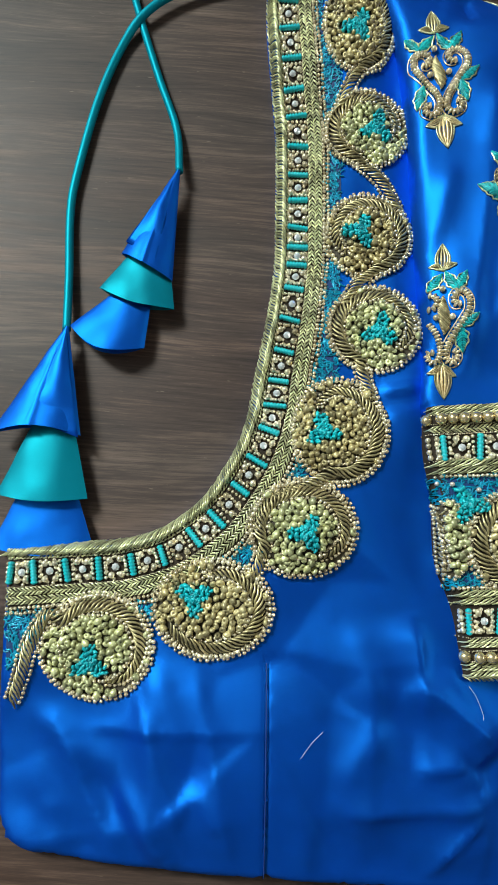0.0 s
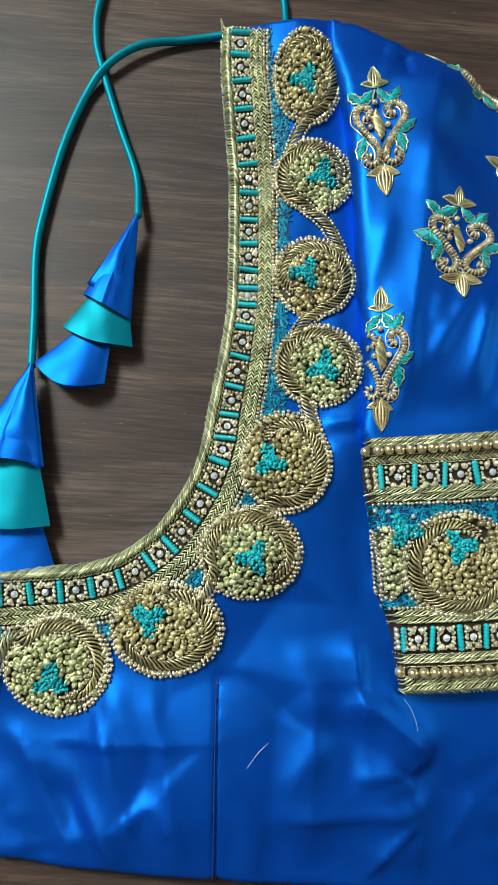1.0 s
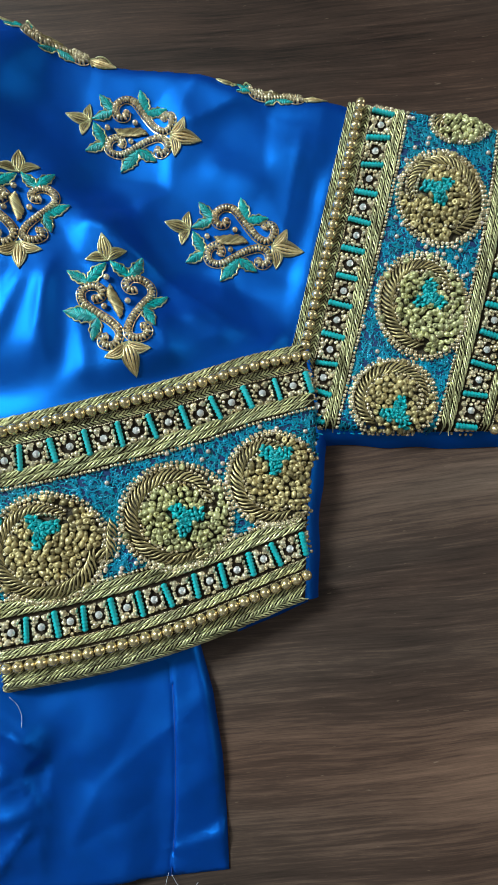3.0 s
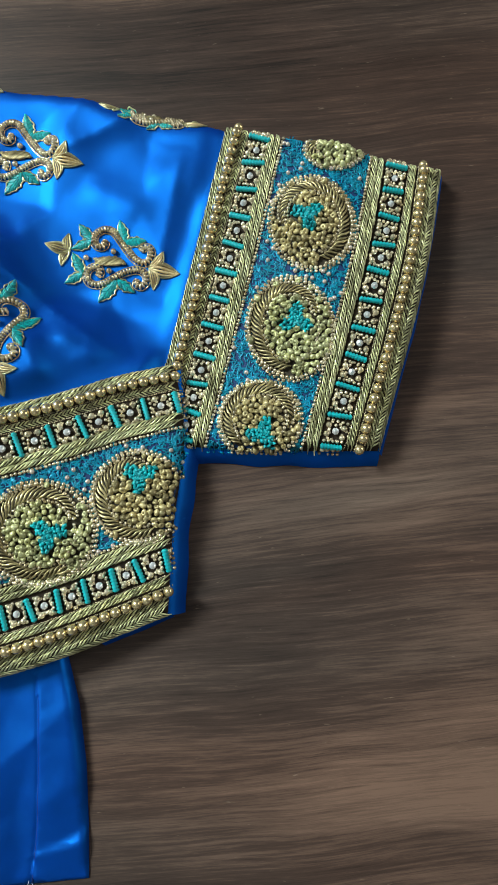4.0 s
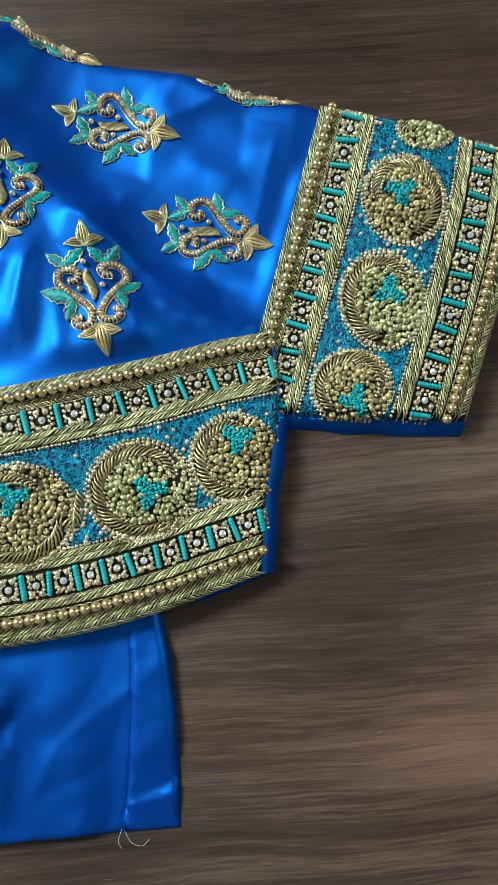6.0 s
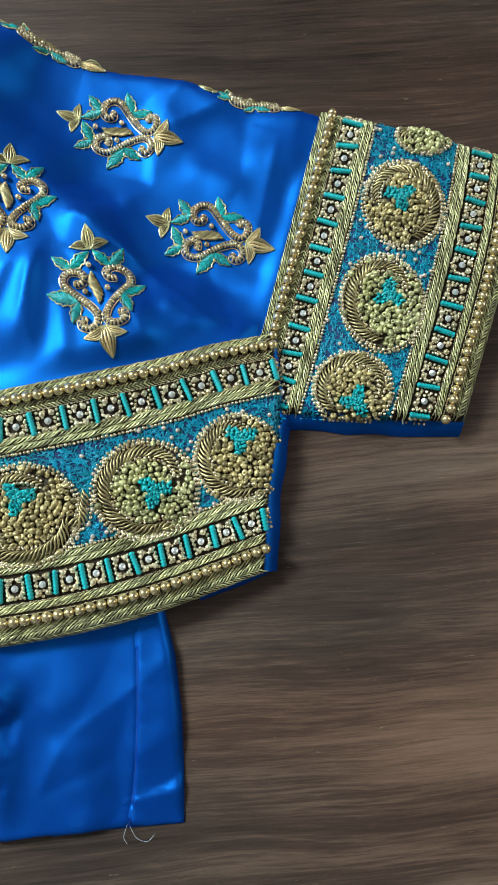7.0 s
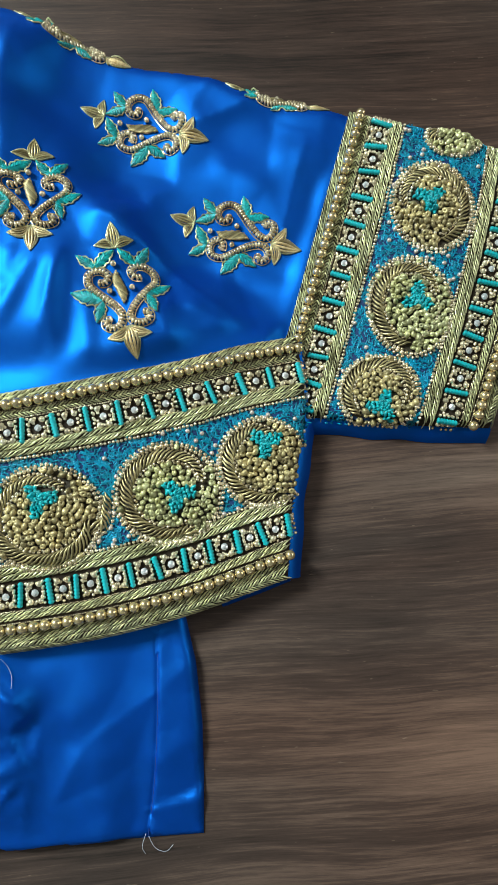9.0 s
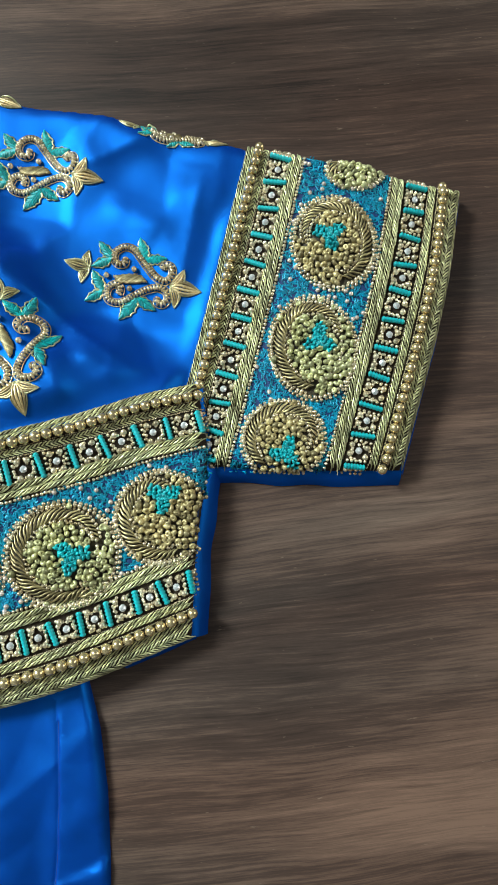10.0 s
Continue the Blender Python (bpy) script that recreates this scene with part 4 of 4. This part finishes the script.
ROUNDS = [(25.6, 163.6, 15.2, 22.8), (28.1, 117.2, 17.4, 17.0), (27.6, 70.5, 17.6, 18.0), (28.5, 31.1, 18.4, 17.6), (14.4, -9.6, 18.4, 20.5),
          (0.2, -46.0, 20.4, 18.0), (-32.6, -75.2, 22.0, 17.8), (-74.6, -89.0, 20.6, 19.0)]
CHAIN = curve([(8, 190), (12, 160), (17, 138), (17, 94), (16, 51), (14, 14), (2, -28), (-18, -58), (-52, -78), (-88, -80), (-107, -98)], 1.0)


def in_polygon(P, O):
    inside = np.zeros(len(P), bool)
    for a, b in zip(O, np.roll(O, -1, 0)):
        hit = (a[1] > P[:, 1]) != (b[1] > P[:, 1])
        inside ^= hit & (P[:, 0] < (b[0] - a[0]) * (P[:, 1] - a[1]) / (b[1] - a[1] + 1e-12) + a[0])
    return inside


GAP = np.vstack([neck_line(20.2), CHAIN[::-1]])


free = np.stack([np.random.uniform(-108, 34, 40000), np.random.uniform(-112, 192, 40000)], 1)
free = free[in_polygon(free, GAP)]
free = free[np.min([((free[:, 0] - x) / a) ** 2 + ((free[:, 1] - y) / b) ** 2 for x, y, a, b in ROUNDS], axis=0) > 0.95]
link("bead_ground", *sheet(resample(GAP, 2.0), body_cloth, 2.0, 0.3), GROUND, band)
worm_field("bead_field", body_cloth, free[:2400], band)
link("stone_scatter", *balls(body_cloth.on(free[2400:2440], 0.9), 0.95), PALE, band, "scattered small pale stones", kind="stuff")


# ---- cuffs ----
BANDS = dict(edge=0.016, pearl=0.052, braid_a=0.088, jewels=0.158, braid_b=0.225, seeds_a=0.262, seeds_b=0.662, braid_c=0.697, jewels_b=0.782, braid_d=0.858, pearl_b=0.903, hem_a=0.938, hem_b=0.975)


def dress_cuff(place, cloth, parent, coils, coils_b, length):
    """Braids, pearls, coils and stones across a cuff; length: its width in mm."""
    u = np.linspace(0.0, 1.0, 140)

    def row(v, a=0.0, b=1.0):
        return place(a + (b - a) * u, np.full(140, v))
    for key, w in (("edge", 3.0), ("braid_a", 2.7), ("braid_b", 5.0), ("braid_c", 5.0), ("braid_d", 2.8), ("hem_a", 2.6), ("hem_b", 4.4)):
        braid(cloth, row(BANDS[key], 0.02, 0.977), w, parent, "pale gold metallic braid", plait=key in ("braid_a", "hem_b"))
    for key in ("pearl", "pearl_b"):
        P = resample(row(BANDS[key], 0.008, 0.992), 4.3)
        for p, z in zip(P, cloth.z(P)):
            r = 2.05 * random.uniform(0.95, 1.04)
            piece("pearl_bead", PEARL_MESH, (*p, z + 2.5), np.eye(3) * r * 1.06, parent)
    for key, st in (("jewels", coils), ("jewels_b", coils_b)):
        line = row(BANDS[key])
        s = np.linalg.norm(np.diff(line, axis=0), axis=1).sum()
        jewel_row(cloth, line, [q * s for q in st], 4.9, parent)
    tips = []
    for key in ("jewels", "jewels_b"):
        for q in (-0.032, -0.012, 0.012, 0.032):
            tips += [place([u0], [BANDS[key] + q])[0] for u0 in (0.012, 0.03, 0.99)]
    link("row_ending", *balls(cloth.on(np.array(tips), 1.0), 1.2), BEAD, parent, "gold beads closing the row", kind="stuff")
    rows = [seed_row(cloth, row(BANDS[k]), 0.8, parent, 0.8) for k in ("seeds_a", "seeds_b")]
    rows += [seed_row(cloth, row(v), 0.34, parent, 0.6) for v in (0.034, 0.070, 0.106, 0.206, 0.718, 0.84, 0.885, 0.92)]
    link("bead_line", *joined(*rows), BEAD, parent, "row of small gold beads", kind="stuff")


def evenly(a, b, n):
    return [a + (b - a) * i / (n - 1) + random.uniform(-0.004, 0.004) for i in range(n)]


dress_cuff(cuff_map, cuff_cloth, cuff, evenly(0.045, 0.985, 12), evenly(0.03, 0.98, 12), 148)
dress_cuff(far_map, far_cloth, far_cuff, evenly(0.035, 0.97, 12), evenly(0.035, 0.98, 11), 140)


def cuff_field(name, place, cloth, parent, rounds, count):
    v0, v1 = 0.268, 0.655
    link("bead_ground", *patch(place, cloth, 60, 24, 0.3, 0.01, 0.99, v0, v1), GROUND, parent)
    u = np.random.rand(count * 2)
    v = v0 + (v1 - v0) * np.random.rand(count * 2)
    P = place(u, v)
    good = np.array([min(((p[0] - x) / a) ** 2 + ((p[1] - y) / b) ** 2 for x, y, a, b in rounds) > 0.95 for p in P])
    P = P[good]
    worm_field(name, cloth, P, parent)
    spots = P[::55]
    link("stone_scatter", *balls(cloth.on(spots, 0.9), 1.0), PALE, parent, "scattered small pale stones", kind="stuff")


NEAR_ROUNDS = [(52.5, -50, 8, 14), (81.6, -50.5, 23.2, 20.6), (130.6, -46, 21.4, 20.2), (169.5, -37.5, 18.4, 18.4)]
FAR_ROUNDS = [(270, 97, 13, 10), (254.9, 64.9, 17.6, 20.6), (239.2, 22.1, 17.8, 21.8), (221.5, -13.5, 17, 16.5)]
cuff_field("bead_field", cuff_map, cuff_cloth, cuff, NEAR_ROUNDS, 2600)
cuff_field("bead_field", far_map, far_cloth, far_cuff, FAR_ROUNDS, 2400)


def within(line_a, side):
    """Keeps points on one side of a border line (side: +1 left of its way)."""
    def test(P):
        P = np.atleast_2d(P)
        out = []
        for p in P:
            k = int(np.argmin(np.linalg.norm(line_a - p, axis=1)))
            t = line_a[min(k + 1, len(line_a) - 1)] - line_a[max(k - 1, 0)]
            w = p - line_a[k]
            out.append((t[0] * w[1] - t[1] * w[0]) * side > 0.5)
        return np.array(out)
    return test


for (cx, cy, rx, ry), start, sweep, flower, tail, mat, cut in (
        (NEAR_ROUNDS[0], 90, 180, (0.9, 0.9, 0), None, KNOT_A, within(CUFF_LEFT, 1)),
        (NEAR_ROUNDS[1], 60, 285, (0.0, 0.35, 250), [(104, -55), (107, -45)], KNOT_B, None),
        (NEAR_ROUNDS[2], 20, 270, (0.18, -0.05, 10), [(138, -62)], KNOT_A, None),
        (NEAR_ROUNDS[3], 70, 210, (0.1, 0.42, 260), None, KNOT_B, within(CUFF_RIGHT, -1)),
        (FAR_ROUNDS[0], 200, -150, (0.9, 0.9, 0), None, KNOT_A, within(FAR_TOP, -1)),
        (FAR_ROUNDS[1], 170, -250, (-0.1, 0.1, 30), None, KNOT_B, None),
        (FAR_ROUNDS[2], 20, 230, (0.15, 0.1, 200), None, KNOT_A, None),
        (FAR_ROUNDS[3], -20, 235, (0.0, -0.35, 60), None, KNOT_B, within(FAR_BOTTOM, 1))):
    rosette("cuff_rosette", cuff_cloth if cx < 200 else far_cloth, cx, cy, rx, ry, start, sweep, flower, tail, mat, cut,
            "round gold knotted motif with a turquoise flower")


# ---- sprigs on the sleeve ----
def lobe(cloth, base, tip, wide, strands=0, bend=0.0):
    """A petal or leaf from base to tip, with a thread along its rim: strands along it, or (0) slanting stitches
    from its midrib to a toothed edge."""
    base, tip = np.array(base), np.array(tip)
    d = tip - base
    n = np.array([-d[1], d[0]])
    size = np.linalg.norm(d)

    def at(q, k):
        q, k = np.asarray(q, float), np.asarray(k, float)
        mid = base + d * q[..., None] + n * (bend * np.sin(math.pi * q))[..., None]
        return mid + n * (k * wide * np.sin(math.pi * np.clip(q, 0, 1) ** 0.85))[..., None]

    def lifted(XY, up):
        return np.concatenate([XY, (cloth.z(XY.reshape(-1, 2)).reshape(XY.shape[:-1]) + up)[..., None]], -1)
    if strands:
        q, k = np.meshgrid(np.linspace(0, 0.98, 7), np.linspace(-0.85, 0.85, strands))
        body = tubes(lifted(at(q, k), 0.2 + 0.5 * np.sin(math.pi * q) * (1 - 0.5 * k * k)), size * wide / strands * (0.25 + 0.75 * np.sin(math.pi * q)))
        teeth = np.ones(15)
    else:
        m = max(6, int(size / 0.75))
        s, u = np.meshgrid(np.linspace(0, 1, 4), np.linspace(0.03, 0.93, m))
        tooth = (1 + 0.16 * np.cos(np.arange(m) * 2 * math.pi / 3.5))[:, None]
        body = [tubes(lifted(at(np.minimum(u + 0.13 * s, 0.99), sg * s * tooth), 0.25 + 0.55 * np.cos(1.4 * s) + 0.05 * np.random.randn(m, 1)), 0.46 * (1 - 0.45 * s ** 2)) for sg in (1, -1)]
        body = joined(*body)
        teeth = 1 + 0.16 * np.cos(np.linspace(0, m, 15) * 2 * math.pi / 3.5)
    q = np.linspace(0, 1, 15)
    rim = np.vstack([at(q, 1.2 * teeth), at(q[::-1][1:], -1.2 * teeth[::-1][1:])])
    return body, tube(lifted(rim, 0.35), 0.36, 5)


SLEEVE_EDGE = np.vstack([ARMHOLE + np.array([0.3, 0]), CUFF_TOP, FAR_INNER[:-14][::-1], CREST[::-1]])


def on_sleeve(*points):
    return bool(in_polygon(np.array(points, float).reshape(-1, 2), SLEEVE_EDGE).all())


def sprig(cloth, top, bottom, width=1.0, flip=1):
    """An embroidered sprig from the tip of its upper flower to that of its lower one."""
    top, bottom = np.array(top, float), np.array(bottom, float)
    mid, up = (top + bottom) / 2, top - bottom
    side = np.array([up[1], -up[0]]) * width * flip
    at = lambda x, y: mid + side * x + up * y  # noqa: E731
    gold = []
    # central coiled leaf
    a, b = at(-0.03, 0.137), at(-0.013, -0.096)
    core = slanted(cloth, np.array([a + (b - a) * q for q in np.linspace(0, 1, 9)]), np.array([0.4, 3.0, 5.0, 4.6, 3.0, 0.4]), 0.8, 0.7, 0.6, 0.8)
    lens = np.array([a + (b - a) * q for q in np.linspace(0, 1, 12)])
    base = link("sleeve_sprig", *tube(cloth.on(lens, -0.9), 0.3 + 1.6 * np.sin(np.linspace(0, math.pi, 12)), 8), ROPE, blouse,
                "embroidered sprig with gold scrolls and turquoise leaves")
    link("coiled_leaf", *core, ROPE, base, "leaf of coiled gold wire", kind="stuff")
    for name, pts in (("upper_flower", [(-0.009, 0.315, 0.0, 0.5), (-0.009, 0.325, -0.165, 0.35), (-0.009, 0.325, 0.15, 0.355)]),
                      ("lower_flower", [(-0.004, -0.27, -0.0, -0.5), (-0.004, -0.28, -0.19, -0.335), (-0.004, -0.28, 0.16, -0.35)])):
        parts = [lobe(cloth, at(p[0], p[1]), at(p[2], p[3]), 0.19, 4, 0.0 if p is pts[0] else (-0.14 if (p[2] < 0) == (p[3] > 0) else 0.14) * flip) for p in pts if on_sleeve(at(p[2], p[3])) or p is pts[0]]
        link(name, *joined(*[p[0] for p in parts]), ROPE if name == "upper_flower" else PETAL, base, "gold silk petals")
        gold += [p[1] for p in parts]
    for (bx, by), tips in (((-0.189, 0.188), ((-0.316, 0.291), (-0.022, 0.294))), ((0.125, 0.18), ((0.013, 0.307), (0.256, 0.3))),
                           ((-0.176, -0.06), ((-0.411, 0.027), (-0.252, -0.206))), ((0.181, -0.057), ((0.369, 0.017), (0.231, -0.205)))):
        parts = [lobe(cloth, at(bx, by), at(*t), 0.20) for t in tips if on_sleeve(at(*t))]
        if not parts:
            continue
        link("leaf", *joined(*[p[0] for p in parts]), LEAF, base, "turquoise silk leaf")
        gold += [p[1] for p in parts]
    link("leaf_outline", *joined(*gold), BRAID, base, "pale gold outline thread")
    for pts in ([(-0.177, 0.07), (-0.13, 0.069), (-0.095, 0.106), (-0.13, 0.148), (-0.197, 0.16), (-0.253, 0.132), (-0.26, 0.071), (-0.224, 0.019), (-0.149, -0.048), (-0.082, -0.115), (-0.042, -0.191), (-0.068, -0.254), (-0.13, -0.274), (-0.185, -0.245), (-0.178, -0.206), (-0.136, -0.205)],
                [(0.151, 0.083), (0.104, 0.082), (0.087, 0.127), (0.129, 0.165), (0.199, 0.163), (0.257, 0.116), (0.257, 0.048), (0.192, -0.019), (0.117, -0.084), (0.05, -0.151), (0.021, -0.219), (0.056, -0.261), (0.125, -0.269), (0.172, -0.243), (0.168, -0.204), (0.132, -0.193)]):
        line = curve([at(*p) for p in pts], 0.5)
        P = resample(line, 1.35)
        t = tangents(P)
        whole = on_sleeve(*line)
        kept = in_polygon(P, SLEEVE_EDGE)
        P, t = P[kept], t[kept]
        if len(P) < 4:
            continue
        axes = np.array([np.stack([[-w[1] * 1.45, w[0] * 1.45, 0], [w[0] * 0.72, w[1] * 0.72, 0], [0, 0, 1.3]], 1) for w in t])
        shape = strew(BALL, cloth.on(P, 0.9), axes)
        if whole:
            shape = joined(shape, tube(cloth.on(offset(line, 1.6), 0.3), 0.3, 5), tube(cloth.on(offset(line, -1.6), 0.3), 0.3, 5))
        link("scroll", *shape, BEAD, base, "scroll of threaded gold beads", kind="stuff")
    dots = np.array([at(-0.038, 0.189), at(-0.109, 0.007), at(0.073, 0.007)])
    link("bead_scatter", *balls(cloth.on(dots, 1.0), 1.3), BEAD, base, "single gold beads", kind="stuff")
    return base


for top, bottom, width, flip in (((53.5, 164.2), (57, 102), 0.62, 1), ((53.2, 61.7), (52.5, 2.0), 0.50, 1), ((89, 107.7), (85.8, 55.8), 0.98, 1),
                                 ((117.8, 66.5), (123.6, 8.5), 0.86, 1), ((106.8, 130.2), (162, 109.8), 0.80, 1), ((141.8, 76.2), (197.1, 54.5), 0.78, 1),
                                 ((80.8, 179.5), (130.4, 149.8), 0.34, 1), ((172.5, 136.0), (217.8, 119.0), 0.34, 1)):
    sprig(sleeve_cloth, top, bottom, width, flip)


# ---- tie cords and tassels ----
def cord(points, r, label):
    P = curve(points, 2.0)
    return link("tie_cord", *tube(P, r, 10), TEAL, blouse, label)


cord([(2, 190, 9), (-10, 193, 4), (-29.6, 191, 2.3), (-50.6, 185.9, 4.5), (-66, 175.1, 4.2), (-75.8, 160.4, 2.3), (-84.9, 134.7, 2.3), (-92.1, 101.6, 2.3), (-94.3, 83, 2.3),
      (-93.3, 54.5, 3), (-92.5, 31, 5)], 1.75, "teal satin tie cord lying on the table")
cord([(17.5, 190, 6), (17.2, 202, 2.2), (14, 220, 2.2), (-5, 240, 2.2), (-40, 244, 2.2), (-64, 230, 2.2), (-71.5, 208, 2.2), (-72, 190, 2.2), (-68.6, 175.1, 2.2), (-59.8, 146.5, 2.2),
      (-51.4, 121.5, 2.4), (-49.3, 99.5, 6)], 1.65, "teal satin tie cord looped on the table")


def cone(name, apex, rim_l, rim_r, bulge, mat, parent, z0, z1, label="", lap=0.0):
    """A folded fabric cone lying on its side: from its apex it opens to a rim between two corners; lap: how far the front flap laps over."""
    apex, L, R = (np.array(p, float) for p in (apex, rim_l, rim_r))
    nu, nv = 28, 14
    V, F = [], []
    for side, zz in ((1, 1.0), (-1, 0.25)):
        for j in range(nv + 1):
            q = j / nv
            for i in range(nu + 1):
                s = i / nu
                edge = L + (R - L) * s
                sag = (R - L) @ np.array([[0, -1], [1, 0]]) * bulge * math.sin(math.pi * s)
                tip = apex + (R - L) * 0.04 * (s - 0.5)
                p = tip + (edge + sag - tip) * q ** 0.9
                arch = math.sin(math.pi * s) ** 0.7
                h = z0 + side * zz * (1.4 + (z1 - 1.4) * q) * arch * 0.55 + 0.6 * noise.noise((p[0] * 0.12, p[1] * 0.12, 5.5))
                h += lap * math.exp(-((s - 0.38 - 0.1 * q) / 0.03) ** 2) * q * (side > 0)
                V.append((p[0], p[1], max(h, 0.3)))
    m = (nv + 1) * (nu + 1)
    for k in (0, m):
        for j in range(nv):
            for i in range(nu):
                a = k + j * (nu + 1) + i
                F += [(a, a + nu + 1, a + nu + 2), (a, a + nu + 2, a + 1)]
    return link(name, V, F, mat, parent, label)


def flap(name, corners, heights, mat, parent, label):
    """A folded triangle of cloth, with a rounded thickness, between three corners (the first is the fold's tip)."""
    A, B, C = (np.array(p, float) for p in corners)
    n, V, F = 14, [], []
    for top in (1, 0):
        for j in range(n + 1):
            for i in range(n + 1):
                q, s = j / n, i / n
                p = A + (B + (C - B) * s - A) * q
                h = heights[0] + (heights[1] + (heights[2] - heights[1]) * s - heights[0]) * q
                h += 1.6 * math.sin(math.pi * s) * math.sin(math.pi * min(q, 0.95)) * top + 0.5 * noise.noise((p[0] * 0.15, p[1] * 0.15, 2.2)) - (1 - top) * 1.2
                V.append((p[0], p[1], h))
    m = (n + 1) ** 2
    for k in (0, m):
        for j in range(n):
            for i in range(n):
                a = k + j * (n + 1) + i
                F += [(a, a + n + 1, a + n + 2), (a, a + n + 2, a + 1)]
    rim = [n * (n + 1) + i for i in range(n + 1)]
    for a, b in zip(rim, rim[1:]):
        F += [(a, b, b + m), (a, b + m, a + m)]
    for e in ([j * (n + 1) for j in range(n + 1)], [j * (n + 1) + n for j in range(n + 1)]):
        for a, b in zip(e, e[1:]):
            F += [(a, b, b + m), (a, b + m, a + m)]
    return link(name, V, F, mat, parent, label)


tassel = cone("tassel", (-58, 60), (-91.2, 33.0), (-61.5, 24.0), 0.20, SATIN, blouse, 5.5, 9, "blue and teal folded fabric tassel on the table")
cone("middle_cone", (-55, 80), (-80, 48.5), (-50, 40.0), 0.10, TEAL, tassel, 6.0, 9, "teal satin cone")
cone("upper_cone", (-49.3, 101), (-71.8, 63), (-51, 51.5), 0.03, SATIN, tassel, 6.5, 11, "folded blue satin cone", 0.8)
flap("flap", ((-50.5, 98), (-69.5, 67), (-57.5, 57.5)), (7.5, 9.5, 11.5), SATIN, tassel, "overlapping blue satin fold")
tassel = cone("tassel", (-95, -8), (-117, -54), (-77.5, -56), 0.05, SATIN, blouse, 4.5, 7, "blue and teal folded fabric tassel on the table")
cone("middle_cone", (-93, 14), (-115.5, -34), (-81, -35.5), 0.06, TEAL, tassel, 6.0, 9, "teal satin cone")
cone("upper_cone", (-91.8, 32), (-119, -11.0), (-84.5, -11.5), -0.08, SATIN, tassel, 7.0, 11, "folded blue satin cone", 0.6)
flap("flap", ((-91.8, 30), (-103.5, -5.5), (-85.0, -12.5)), (8.0, 12.0, 9.5), SATIN, tassel, "overlapping blue satin fold")

# the shade in each seam's groove, put in as a thin dark tube
for line in (DART, SIDE_SEAM):
    link("seam", *tube(body_cloth.on(line, -0.02), 0.24, 5), SEAM, body, "narrow stitched seam")

# loose threads: on the body they follow its surface, past the hem they lie on the table
for pts, on_body in (([(60, -102), (62.5, -105.5), (64, -110), (64, -113)], True), ([(-1, -126), (3, -121), (7, -117.5)], True),
                     ([(109, -177, 2), (111, -182, 1), (115, -184, 0.6), (118, -182, 0.5)], False), ([(108, -176, 2), (106, -181, 1), (107, -184, 0.5)], False)):
    line = curve(pts, 0.8)
    link("loose_thread", *tube(body_cloth.on(line, 0.6) if on_body else line, 0.10, 4), WHITE, blouse, "pale loose sewing thread")
